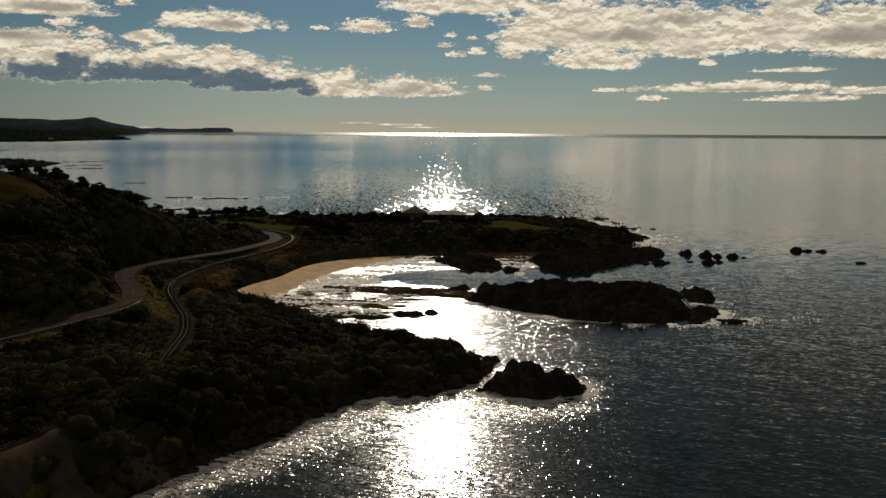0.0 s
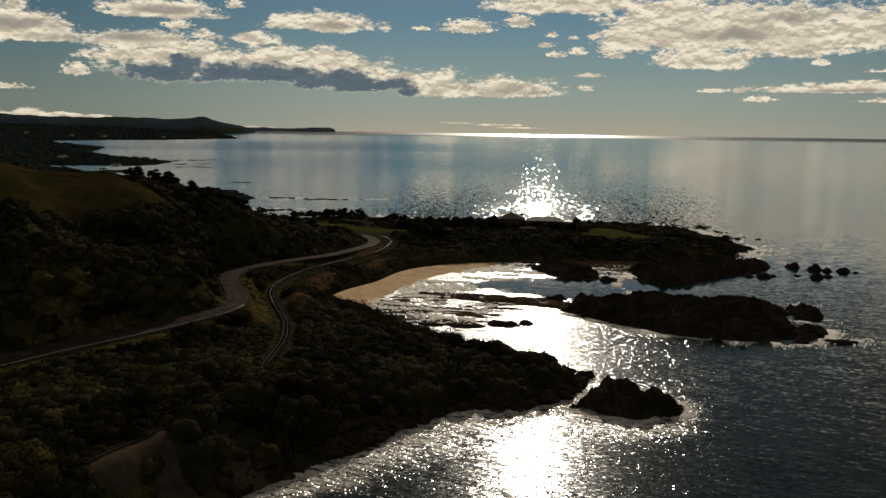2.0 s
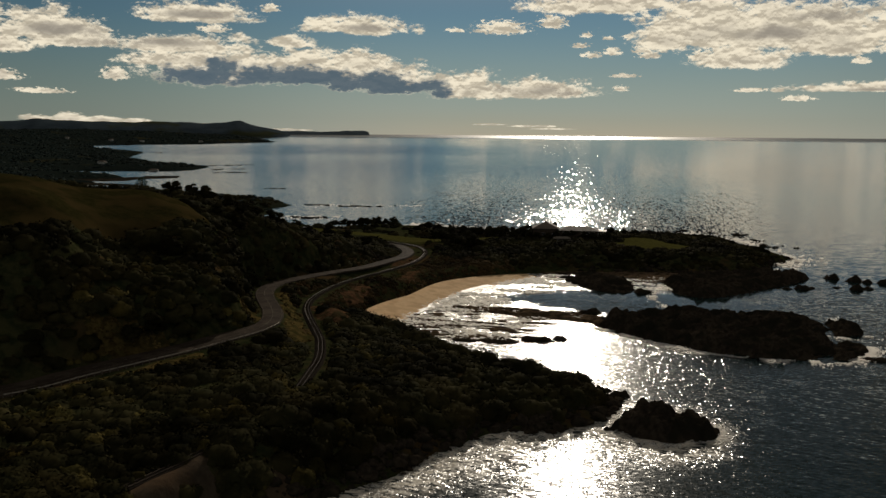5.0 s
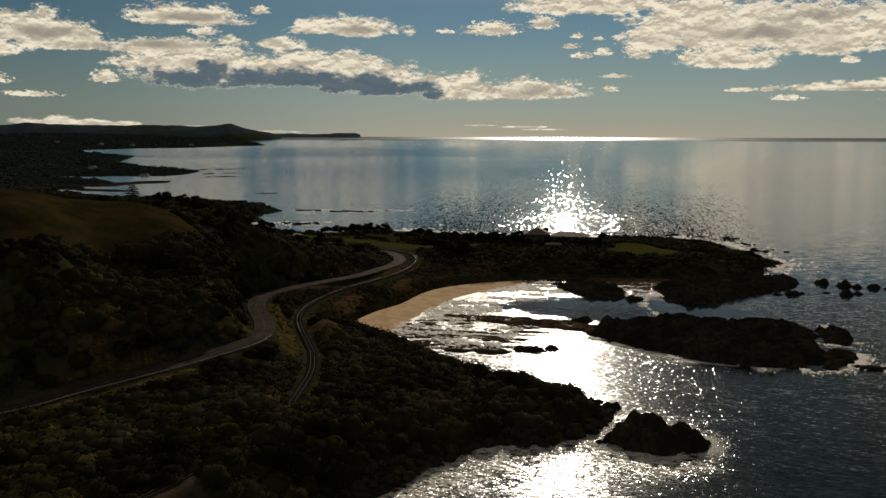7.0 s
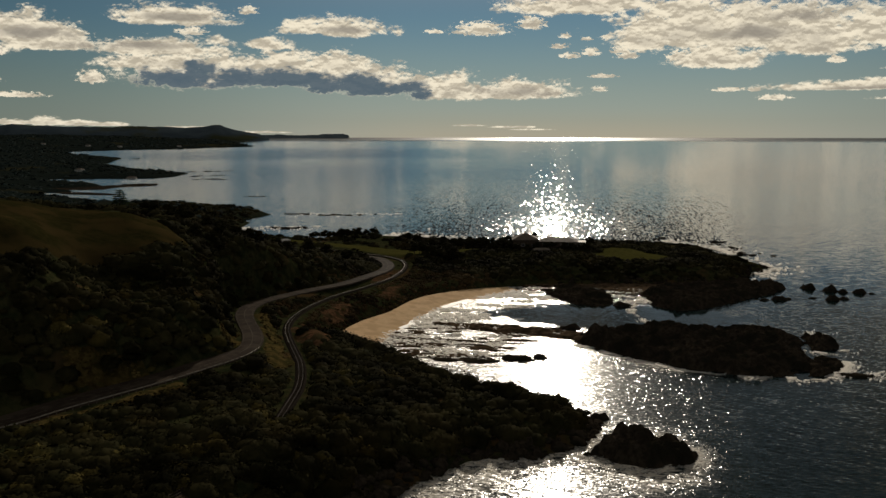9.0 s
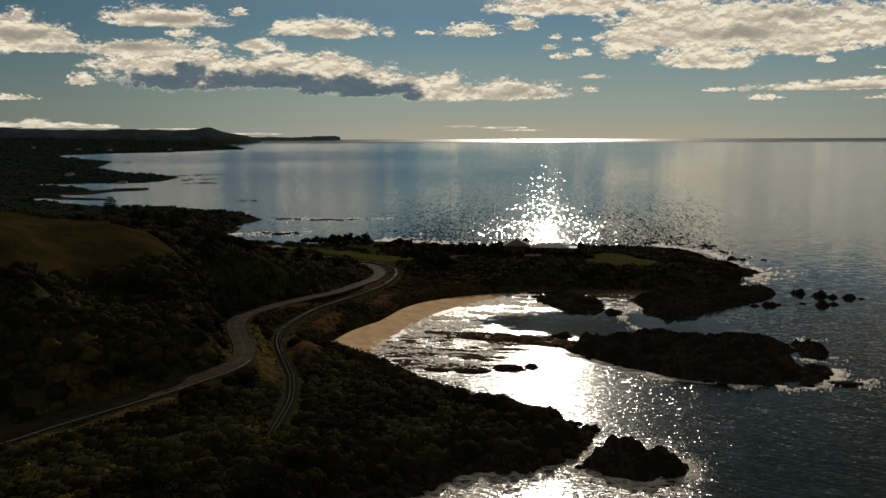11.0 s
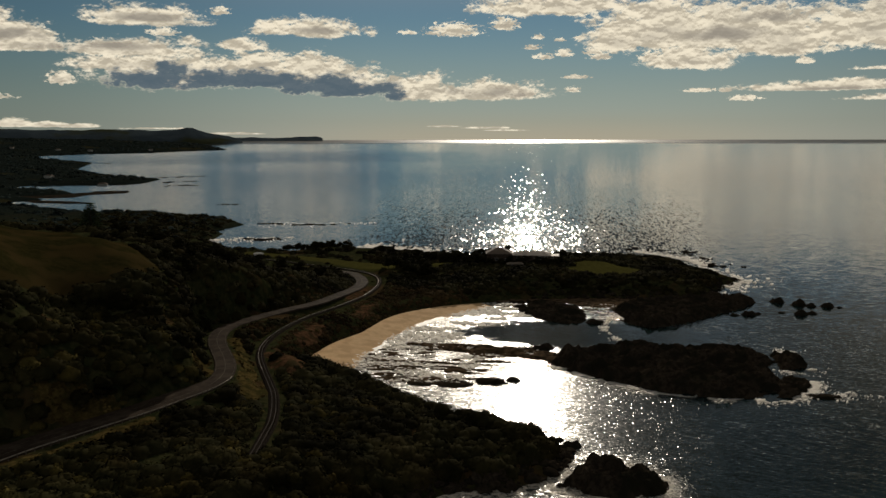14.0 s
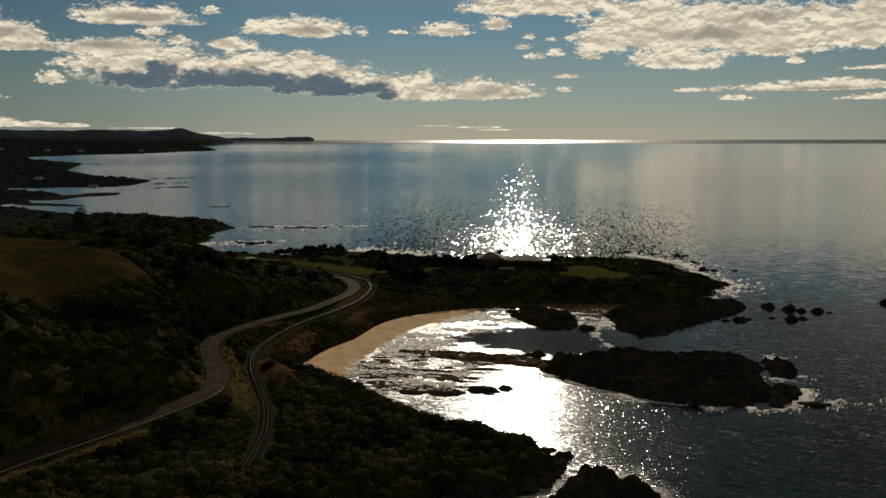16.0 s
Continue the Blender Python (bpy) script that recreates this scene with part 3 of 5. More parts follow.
def ribbon(line, across, name, mat, smooth=False):
    """A band along a line (x, y, z): across lists (side offset, height offset)."""
    side = sideways(line)
    v = [np.column_stack([line[:, :2] + side * np.reshape(o, (-1, 1)), line[:, 2] + h]) for o, h in across]
    verts = np.stack(v, 1).reshape(-1, 3)
    return mesh_np(name, verts, grid_faces(len(line), len(across))[:, ::-1], mat, smooth)


# ---- the lie of the land ----
NEAR_COAST = [(-110, -100), (-85, 40), (-66, 105), (-53, 141), (-48, 150), (-45, 157), (-40, 163), (-36, 167), (-33, 172), (-31, 178),
              (-26, 186), (-22, 191), (-17, 199), (-11, 200), (-3, 201), (1, 205), (7, 210), (10, 214), (12, 223), (13, 231)]
SPUR_BACK = [(9, 234), (5, 238), (0, 242), (-8, 247), (-20, 250), (-34, 261), (-46, 274), (-56, 284), (-63, 296)]
BEACH_WATER = [(-66, 306), (-62, 329), (-57, 356), (-54, 368), (-48, 389), (-36, 414), (-27, 434), (-8, 448)]
HEAD_FRONT = [(9, 453), (24, 455), (38, 456), (52, 457), (66, 456), (80, 458), (92, 462), (101, 466), (98, 472), (104, 489), (116, 508),
              (125, 521), (113, 532), (108, 542), (107, 560), (100, 578), (88, 590)]
HEAD_BACK = [(70, 592), (45, 590), (20, 588), (-10, 586), (-40, 590), (-63, 602), (-83, 622), (-119, 638), (-137, 644), (-151, 650),
             (-160, 636), (-173, 622), (-187, 625), (-205, 627), (-219, 629), (-234, 647), (-260, 681), (-282, 697)]
POINT_TWO = [(-262, 694), (-270, 748), (-294, 756), (-282, 795), (-276, 827), (-302, 869), (-342, 897), (-390, 921), (-430, 948),
             (-456, 938), (-488, 935), (-551, 990), (-635, 1034), (-700, 1080)]
POINT_THREE = [(-671, 1147), (-734, 1196), (-700, 1225), (-690, 1265), (-741, 1334), (-848, 1352), (-890, 1453), (-821, 1477),
               (-729, 1503), (-711, 1555), (-743, 1705), (-862, 1779), (-1014, 1953), (-1136, 2102), (-1283, 2472), (-1543, 2651)]
FAR_COAST = [(-1693, 2874), (-1604, 3095), (-1453, 3239), (-1368, 3479), (-1273, 3615), (-1399, 3826), (-1500, 4000), (-1700, 4250),
             (-2600, 4300), (-4200, 2400), (-4200, -800), (-200, -800)]
COAST = NEAR_COAST + SPUR_BACK + BEACH_WATER + HEAD_FRONT + HEAD_BACK + POINT_TWO + POINT_THREE + FAR_COAST

# spot heights: east, north, metres
HILLS = [(-108, 165, 12), (-95, 185, 11.5), (-85, 163, 12), (-95, 138, 13), (-122, 148, 14), (-75, 203, 10.5), (-98, 275, 13.2), (-113, 315, 12), (-99, 372, 10), (-86, 420, 8), (-92, 474, 6.5), (-165, 235, 55), (-190, 262, 56),
         (-156, 291, 51), (-150, 320, 46), (-161, 348, 45), (-133, 334, 40), (-129, 363, 33), (-124, 401, 21), (-136, 382, 28), (-132, 420, 17), (-125, 470, 9), (-135, 262, 44), (-131, 284, 48), (-152, 210, 45), (-180, 150, 45),
         (-225, 245, 60), (-230, 330, 50), (-240, 420, 26), (-230, 500, 9), (-126, 245, 27), (-185, 345, 46), (-180, 420, 22), (-300, 150, 75), (-190, 60, 48)]
LOWS = [(-72, 180, 12), (-54, 190, 13.5), (-57, 172, 14), (-61, 157, 13.5), (-50, 210, 9), (-58, 228, 9.5), (-86, 322, 5.5), (-84, 345, 5), (-80, 375, 4.5), (-72, 420, 4), (-62, 150, 8), (-70, 133, 7.5), (-36, 215, 7), (-10, 222, 4), (-45, 250, 6), (-80, 300, 8), (-70, 400, 6), (-60, 440, 6),
        (-100, 540, 4), (-150, 580, 4), (-200, 600, 4), (-40, 480, 7), (0, 495, 10.5), (-17, 517, 11.2), (4, 518, 11.6), (-10, 540, 9.5), (40, 505, 9), (75, 520, 7), (-50, 560, 6),
        (-300, 670, 6), (-326, 622, 15), (-330, 800, 6), (-420, 860, 7), (-56, 128, 5), (-90, 108, 13), (-380, 560, 10), (-600, 900, 8), (-500, 500, 30)]


def sea_level(x, y):
    """Flat sea that lifts with distance, so that its edge stands on the eye's level."""
    return 74.0 * (np.maximum(0, np.hypot(x, y) - 1200) / 3700) ** 2


ROAD = spline([(-190, 95, 16), (-150, 135, 14), (-131, 160, 13), (-121.1, 172.7, 12.6), (-115.1, 184.9, 12.8), (-107.7, 197.6, 13.1), (-99.7, 212.2, 13.3), (-94.2, 225, 13.4),
               (-91.0, 232.5, 13.5), (-89.7, 239, 13.6), (-89.9, 246.2, 13.6), (-92, 255, 13.5), (-95.8, 265.2, 13.4), (-100.7, 275.7, 13.2), (-106.3, 287.5, 13), (-111, 300, 12.7), (-113.5, 311.5, 12.4),
               (-113.8, 322, 12), (-111.5, 333, 11.7), (-107.4, 347.5, 11.2), (-102.3, 364, 10.5), (-96.3, 380, 9.8), (-92.3, 397, 9.2), (-89.6, 415, 8.6),
               (-87.6, 431, 7.9), (-87.4, 447, 7.3), (-89.8, 465, 6.6), (-96, 484.5, 6), (-106, 502, 5.4), (-135, 520, 5), (-175, 545, 5)])
RAIL = spline([(-98, 88, 11.0), (-78, 120, 10.8), (-70, 140, 10.8), (-64.5, 160, 11), (-62.2, 174, 11.3), (-61.8, 186, 11.8), (-63, 201, 12.4), (-64.1, 209.7, 12.4), (-66.2, 219, 12.1), (-68.9, 228.5, 11.7), (-72.2, 238.7, 11.3), (-76.6, 249.6, 10.9), (-81.6, 261.5, 10.6),
               (-86.9, 274.4, 10.3), (-91.3, 286.7, 10), (-94.6, 300.3, 9.7), (-96.2, 314.2, 9.4), (-96.5, 330.6, 9), (-95.3, 347.3, 8.6),
               (-92.3, 364.3, 8.2), (-86.7, 383.5, 7.9), (-82.5, 401.7, 7.5), (-79.8, 416.2, 7.2), (-78.8, 434.5, 6.8), (-79, 450, 6.5), (-81.5, 471, 6.1), (-88, 492, 5.7), (-102, 510, 5.3), (-130, 530, 5), (-172, 556, 5)])


BEACH = [(-81, 297), (-81, 315), (-77, 340), (-69.3, 361), (-64.3, 388), (-58, 403), (-48.5, 416), (-37, 427), (-24, 436), (-16, 432), (-24, 418), (-36, 398), (-44, 376), (-54, 330), (-58, 298)]


def line_near(x, y, line):
    """Distance to a line and its height there."""
    best, z = np.full(x.shape, 1e9), np.zeros(x.shape)
    for px, py, pz in line[::2]:
        d = (x - px) ** 2 + (y - py) ** 2
        z = np.where(d < best, pz, z)
        best = np.minimum(best, d)
    return np.sqrt(best), z


def land_height(x, y):
    d = inside_distance(x, y, COAST)
    jag = fbm(x, y, 9.0, 4) * 2.2 * ease(d, -8, 4)
    top, weight = np.zeros(x.shape), np.zeros(x.shape)
    for hx, hy, hz in HILLS + LOWS:
        k = 1.0 / ((x - hx) ** 2 + (y - hy) ** 2 + 320.0) ** 2.0
        top, weight = top + k * hz, weight + k
    top = top / weight
    far = np.hypot(x, y)
    inland = np.maximum(0, d - 40)
    rolling = 3 + np.minimum(inland * 0.05, 24) * (0.75 + 0.6 * fbm(x, y, 420.0, 4)) + 4 * ease(d, 10, 60)
    top = top + (rolling - top) * ease(far, 620, 980)
    top = top + fbm(x, y, 26.0, 4) * np.minimum(1.8, top * 0.12)
    bank = np.maximum(0.2, (d + jag) * 0.62)
    h = -np.log(np.exp(-bank / 2.5) + np.exp(-np.maximum(top, 0.5) / 2.5)) * 2.5
    h = np.where(d > 0, np.maximum(h, 0.15), np.maximum(d * 0.35, -7.0) - 0.2)
    sandy = -inside_distance(x, y, BEACH)
    h = np.where(sandy < 14, np.minimum(h, np.where(sandy < 0, -0.9, 0.9 + sandy * 0.75)), h)
    r, rz = line_near(x, y, ROAD)
    t, tz = line_near(x, y, RAIL)
    h = h + (rz - 0.35 - h) * (1 - ease(r, 6.5, 13.0))
    h = h + (tz - 0.65 - h) * (1 - ease(t, 3.2, 9.0))
    return h + sea_level(x, y), d


XS = np.unique(np.concatenate([np.linspace(-4900, -2300, 20), np.arange(-2300, -900, 22), np.arange(-900, -420, 9), np.arange(-420, -210, 4),
                               np.arange(-210, 134, 2.0), np.linspace(134, 4900, 14)]))
YS = np.unique(np.concatenate([np.linspace(-4900, -100, 14), np.arange(-100, 120, 10), np.arange(120, 660, 2.0), np.arange(660, 1200, 7), np.arange(1200, 2200, 16),
                               np.arange(2200, 4400, 40), np.linspace(4400, 4900, 4)]))
GX, GY = np.meshgrid(XS, YS, indexing="ij")
GZ, GD = land_height(GX, GY)
GZ = np.where(GD < -60, GZ - 20, GZ)
quads = grid_faces(len(XS), len(YS))
keep = (np.hypot(GX, GY).ravel()[quads] < 4900).all(1)
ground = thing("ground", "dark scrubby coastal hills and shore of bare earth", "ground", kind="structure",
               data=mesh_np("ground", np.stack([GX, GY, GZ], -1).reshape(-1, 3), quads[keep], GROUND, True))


def on_land(x, y):
    """Height of the ground sheet at places."""
    x, y = np.asarray(x, float), np.asarray(y, float)
    i, j = np.clip(np.searchsorted(XS, x) - 1, 0, len(XS) - 2), np.clip(np.searchsorted(YS, y) - 1, 0, len(YS) - 2)
    u, v = (x - XS[i]) / (XS[i + 1] - XS[i]), (y - YS[j]) / (YS[j + 1] - YS[j])
    return (GZ[i, j] * (1 - u) + GZ[i + 1, j] * u) * (1 - v) + (GZ[i, j + 1] * (1 - u) + GZ[i + 1, j + 1] * u) * v


# the sea, out to the horizon
rings = np.concatenate([np.linspace(0.001, 1200, 20), np.linspace(1200, 4920, 60)[1:]])
turns = np.linspace(0, 2 * np.pi, 241)
RX, RT = np.meshgrid(rings, turns, indexing="ij")
water = thing("water", "dark rippled sea with glittering sunlight", "sea", kind="structure",
              data=mesh_np("water", np.stack([RX * np.sin(RT), RX * np.cos(RT), sea_level(RX, 0 * RX)], -1).reshape(-1, 3),
                           grid_faces(len(rings), len(turns))[:, ::-1], SEA, True))

# beach
top_edge = spline([(-81, 298, 2.2), (-80.5, 316, 2.0), (-76.5, 340, 1.9), (-68.8, 361, 1.9), (-63.8, 388, 1.8), (-57.5, 403, 1.7), (-48, 415, 1.5), (-37, 426, 1.2), (-23, 436, 0.6)], 2.0)
low_edge = spline([(-61, 300, -0.5), (-58, 329, -0.5), (-53, 356, -0.5), (-49, 368, -0.5), (-44, 386, -0.5), (-32, 404, -0.5), (-24, 418, -0.5), (-15, 430, -0.5)], 2.0)
s = np.linspace(0, 1, 90)
pick = lambda e: np.stack([np.interp(s, np.linspace(0, 1, len(e)), e[:, k]) for k in range(3)], 1)
top_edge, low_edge = pick(top_edge), pick(low_edge)
strips = [top_edge + (low_edge - top_edge) * k for k in np.linspace(-0.12, 1, 10)]
sand = np.stack(strips, 1)
sand[:, 0, 2] -= 1.0
sand[:, 1:, 2] += fbm(sand[:, 1:, 0], sand[:, 1:, 1], 7.0, 3) * 0.10 + 0.2
beach = thing("beach", "pale tan sandy beach in a small cove", "beach", kind="structure",
              data=mesh_np("beach", sand.reshape(-1, 3), grid_faces(90, 10), SAND, True))

# road, with a broad sealed shoulder on the hill side of its lower stretch
SHOULDER = 2.6 * (1 - ease(ROAD[:, 1], 226, 246))
road = thing("road", "two-lane grey asphalt coast road winding downhill", "road", kind="structure",
             data=ribbon(ROAD, [(-3.7 - SHOULDER, -0.6), (-3.4 - SHOULDER, -0.03), (-0.3, 0.03), (2.9, -0.03), (3.2, -0.6)], "road", ASPHALT))
for off in (-3.05, 2.6):
    part("edge_line", ribbon(ROAD, [(off - 0.05, 0.02), (off + 0.05, 0.02)], "edge_line", PAINT), PAINT, road, "white painted edge line")
part("centre_line", ribbon(ROAD, [(-0.36, 0.05), (-0.18, 0.05)], "centre_line", PAINT), PAINT, road, "white painted centre line")

# railway
railway = thing("railway", "single railway track on a ballast bed below the road", "railway", kind="structure")
part("ballast_bed", ribbon(RAIL, [(-1.9, -0.9), (-1.15, -0.25), (0, -0.22), (1.15, -0.25), (1.9, -0.9)], "ballast_bed", BALLAST), BALLAST, railway, "grey stone ballast")
# dark steel stands in for shade on the lower stretch and seaward rail
bend = int(np.argmax(RAIL[:, 1] > 264))
for run, off, steel, look_of in ((RAIL[bend:], -0.55, STEEL, "shiny worn steel rail"), (RAIL[bend:], 0.55, DULLSTEEL, "steel rail toned dark as if out of the sun"),
                                 (RAIL[:bend + 1], -0.55, DULLSTEEL, "steel rail toned dark as if out of the sun"), (RAIL[:bend + 1], 0.55, DULLSTEEL, "steel rail toned dark as if out of the sun")):
    part("rail", ribbon(run, [(off - 0.05, -0.2), (off - 0.05, 0.0), (off + 0.05, 0.0), (off + 0.05, -0.2)], "rail", steel), steel, railway, look_of)


# ---- rocks ----
def rock_mesh(name, poly, top, steep, seed, step, mat, flat=0.6):
    """A craggy rock over a footprint, in places about its middle: steep sides, broken top."""
    poly = np.array(poly, float)
    mid = poly.mean(0)
    lo, hi = poly.min(0) - 2.5 * step, poly.max(0) + 2.5 * step
    xs, ys = np.arange(lo[0], hi[0] + step, step), np.arange(lo[1], hi[1] + step, step)
    x, y = np.meshgrid(xs, ys, indexing="ij")
    jitter = np.random.RandomState(seed)
    x, y = x + jitter.uniform(-0.3, 0.3, x.shape) * step, y + jitter.uniform(-0.3, 0.3, x.shape) * step
    ox, oy = seed * 31.7, seed * 17.9
    size = max(4.0, top * 1.6)
    d = inside_distance(x, y, poly) + fbm(x + ox, y + oy, size, 4) * min(2.5, top * 0.55) + fbm(x - ox, y * 1.4 - oy, 3.2, 3) * min(1.7, top * 0.45)
    crag = np.abs(fbm(x + ox, y * 1.3 + oy, size * 0.8, 5))
    z = np.minimum(d * steep, top * (1 - flat * 0.55 + flat * fbm(x - ox, y + oy, size * 2.4, 3) * 0.9)) - crag * top * 0.60
    z = z + fbm(x + oy, y - ox, 1.8, 3) * min(1.4, top * 0.28) * ease(d, 0, 1.5) + fbm(x - oy, y + ox, 4.5, 2) * min(1.3, top * 0.22) * ease(d, 0, 3.0)
    z = np.where(d > 0, np.maximum(z, 0.04 + 0.25 * fbm(x, y, 2.2, 2)), d * 1.2 - 0.1)
    z = np.maximum(z, -1.6)
    q = grid_faces(len(xs), len(ys))
    keep = (d.ravel()[q] > -1.8 * step).any(1)
    return mesh_np(name, np.stack([x - mid[0], y - mid[1], z], -1).reshape(-1, 3), q[keep], mat, False), mid


def sea_rock(name, label, poly, top, steep, seed, step=0.8, group="", mat=None):
    me, mid = rock_mesh(name, poly, top, steep, seed, step, mat or ROCK)
    return thing(name, label, "rock", group, at=(mid[0], mid[1], 0), data=me)


ridge = thing("rock_ridge", "long dark craggy rock ridge standing in the sea", "rock", at=(52, 315, 0))
for k, (name, top, steep, step, outline) in enumerate([
        ("main_ridge", 6.8, 0.75, 0.7, [(9, 321), (17, 311), (27, 300), (36, 294), (44, 287), (56, 283), (67, 282), (78, 285), (85, 291), (90, 301), (91, 312), (89, 322),
                                        (94, 333), (92, 345), (78, 345), (66, 344), (54, 345), (42, 347), (30, 343), (18, 337), (10, 333)]),
        ("end_knob", 4.4, 0.8, 0.5, [(93, 322), (101, 323), (107, 332), (104, 343), (96, 345), (93, 334)]),
        ("seaward_ledge", 2.8, 0.7, 0.5, [(82, 285), (90, 286), (97, 297), (98, 306), (91, 312), (85, 300)]),
        ("inner_knoll", 4.6, 0.9, 0.55, [(28, 330), (40, 326), (50, 332), (48, 345), (36, 347), (28, 341)])]):
    me, mid = rock_mesh(name, outline, top, steep, 3 + 4 * k, step, ROCK)
    part(name, me, ROCK, ridge).location = (mid[0] - 52, mid[1] - 315, 0)
sea_rock("reef_bar", "low flat dark reef bar running out from the beach", [
    (-53, 349), (-36, 350), (-15, 347), (3, 342), (15, 337), (15, 322), (2, 328), (-14, 332), (-30, 337), (-44, 343)], 1.4, 0.5, 5, 0.6, mat=REEF)
sea_rock("headland_rock", "dark rugged rocks at the foot of the headland", [
    (42, 434), (43, 409), (46, 396), (55, 388), (66, 392), (78, 404), (89, 417), (99, 428), (112, 445), (119, 457), (114, 468), (98, 472), (78, 464), (58, 456)], 4.4, 0.6, 8, 0.7)
sea_rock("cove_rock", "low dark rock with a rounded end in the cove", [
    (-6, 432), (-2, 412), (6, 402), (17, 393), (25, 394), (28, 402), (29, 418), (26, 434), (14, 444), (2, 444)], 3.0, 0.6, 9, 0.6)
sea_rock("rock_shelf", "low reddish-brown rock shelf below the headland", [
    (-20, 440), (0, 444), (18, 446), (34, 430), (46, 434), (60, 448), (60, 462), (30, 462), (0, 458), (-22, 450)], 0.75, 0.35, 14, 0.8, mat=REEF)
sea_rock("islet", "dark humped rock islet ringed with foam", [
    (8, 205), (11, 212), (17, 219), (23, 221), (28, 218), (32, 213), (34.5, 208), (33, 203), (25, 198.5), (16, 199)], 7.6, 1.0, 12, 0.5)

for reef, outline in enumerate([[(-770, 1205), (-726, 1232), (-693, 1284), (-669, 1324), (-629, 1330), (-619, 1290), (-657, 1247), (-651, 1190), (-700, 1165)],
                                [(-560, 1085), (-606, 1112), (-660, 1128), (-690, 1118), (-650, 1088), (-600, 1078)]]):
    sea_rock("shore_reef", "long low dark reef off the far shore", outline, 1.5, 0.2, 40 + reef, 5.0).location.z = 0.3
pick_rng = np.random.RandomState(11)
SMALL = [  # east, north, half length, half width, height
    (7, 345, 5, 2.6, 2.0), (1, 343, 2, 1.5, 1.0), (32, 397, 4.2, 2.6, 1.7), (-11, 294, 7, 3.4, 1.8), (-25, 291, 7, 5, 0.9), (-4, 297, 3, 2.2, 1.6), (-36, 290, 5, 3, 0.7), 
    (129, 456, 3.4, 3.0, 3.6), (137, 450, 4.2, 3.8, 4.2), (143, 447, 2.8, 2.6, 2.6), (131, 425, 3.8, 3.2, 3.4), (137, 427, 2.4, 2.2, 2.2), (149, 446, 3.4, 2.4, 2.8), (155, 444, 2.0, 1.6, 1.6), (122, 428, 2.0, 1.4, 1.4), (98, 420, 3.4, 2.8, 2.8),
    (106, 422, 3.2, 2.6, 2.6), (111, 424, 1.8, 1.4, 1.2), (84, 669, 10, 6, 2.2), (113, 655, 16, 4, 1.6), (100, 662, 5, 3, 1.2), (123, 617, 9, 5, 1.8), (130, 588, 14, 5, 2.2),
    (118, 600, 8, 4, 1.6), (112, 640, 7, 3, 1.4), (-105, 667, 13, 6, 1.8), (-92, 660, 5, 3, 1.0), (-389, 1083, 7, 5, 1.6), (-374, 1085, 7, 4, 1.3),
    (-233, 706, 22, 7, 1.6), (-215, 716, 9, 5, 1.8), (-245, 836, 30, 6, 1.4), (-210, 832, 16, 4, 1.2), (-190, 838, 7, 4, 1.6), (-180, 850, 5, 3, 1),
    (97, 287, 6, 3, 1.0), (193, 471, 3.4, 3, 2.6), (199, 472, 3.0, 2.6, 2.2), (206, 470, 3.6, 2.6, 1.8), (207, 427, 3, 2, 1.2), (14.5, 233, 3.2, 2.6, 2.4), (10, 238, 2, 1.6, 1.2),
    (-185, 665, 5, 3, 1.2)]
for (x0, y0), (x1, y1), many in [((-775, 1755), (-700, 1830), 12), ((-660, 1500), (-590, 1484), 9), ((-702, 1323), (-640, 1342), 10), ((-1256, 2434), (-1215, 2444), 5),
                                 ((-700, 1590), (-640, 1640), 8)]:
    for k in pick_rng.rand(many):
        SMALL.append((x0 + (x1 - x0) * k, y0 + (y1 - y0) * k + pick_rng.normal() * 14, pick_rng.uniform(3, 10), pick_rng.uniform(4, 11), pick_rng.uniform(0.4, 1.1)))
broken = []
for x, y, a, b, h in SMALL:
    if np.hypot(x, y) < 590 or y > 1200:
        broken.append((x, y, a, b, h))
        continue
    for k in range(7 if y < 1000 else 10):
        o = pick_rng.normal(size=2) * (0.55, 0.45)
        r = pick_rng.uniform(0.10, 0.34)
        broken.append((x + o[0] * a, y + o[1] * b * 1.6, a * r, b * r * 1.3, h * pick_rng.uniform(0.35, 0.9)))
for i, (x, y, a, b, h) in enumerate(broken):
    poly = [(x + a * np.cos(t) * (0.8 + 0.4 * TABLE[i % 256, k]), y + b * np.sin(t) * (0.8 + 0.4 * TABLE[(i + 60) % 256, k])) for k, t in enumerate(np.linspace(0, 2 * np.pi, 10)[:-1])]
    sea_rock("rock", "dark wet rock breaking the sea surface", poly, h * 1.25, 0.9, 20 + i, max(0.4, b / 6), "rocks in the sea").location.z = float(sea_level(x, y))

# broken reef between the spur and the bar
for i in range(120):
    x, y = pick_rng.uniform(-60, 4), pick_rng.uniform(290, 342)
    a, b = pick_rng.uniform(1.2, 7.5), pick_rng.uniform(0.6, 1.9)
    if inside_distance(np.array([x]), np.array([y]), COAST)[0] > -3 or y > 341 - 0.12 * (x + 58) or x > -14 + (y - 284) * 0.12:
        continue
    poly = [(x + a * np.cos(t) * (0.7 + 0.5 * TABLE[i, k + 20]), y + b * np.sin(t) * (0.7 + 0.5 * TABLE[i, k + 40])) for k, t in enumerate(np.linspace(0, 2 * np.pi, 9)[:-1])]
    sea_rock("reef_rock", "low dark reef rock awash in the cove", poly, pick_rng.uniform(0.3, 0.65), 0.7, 90 + i, 0.4, "reef rocks in the cove", REEF)
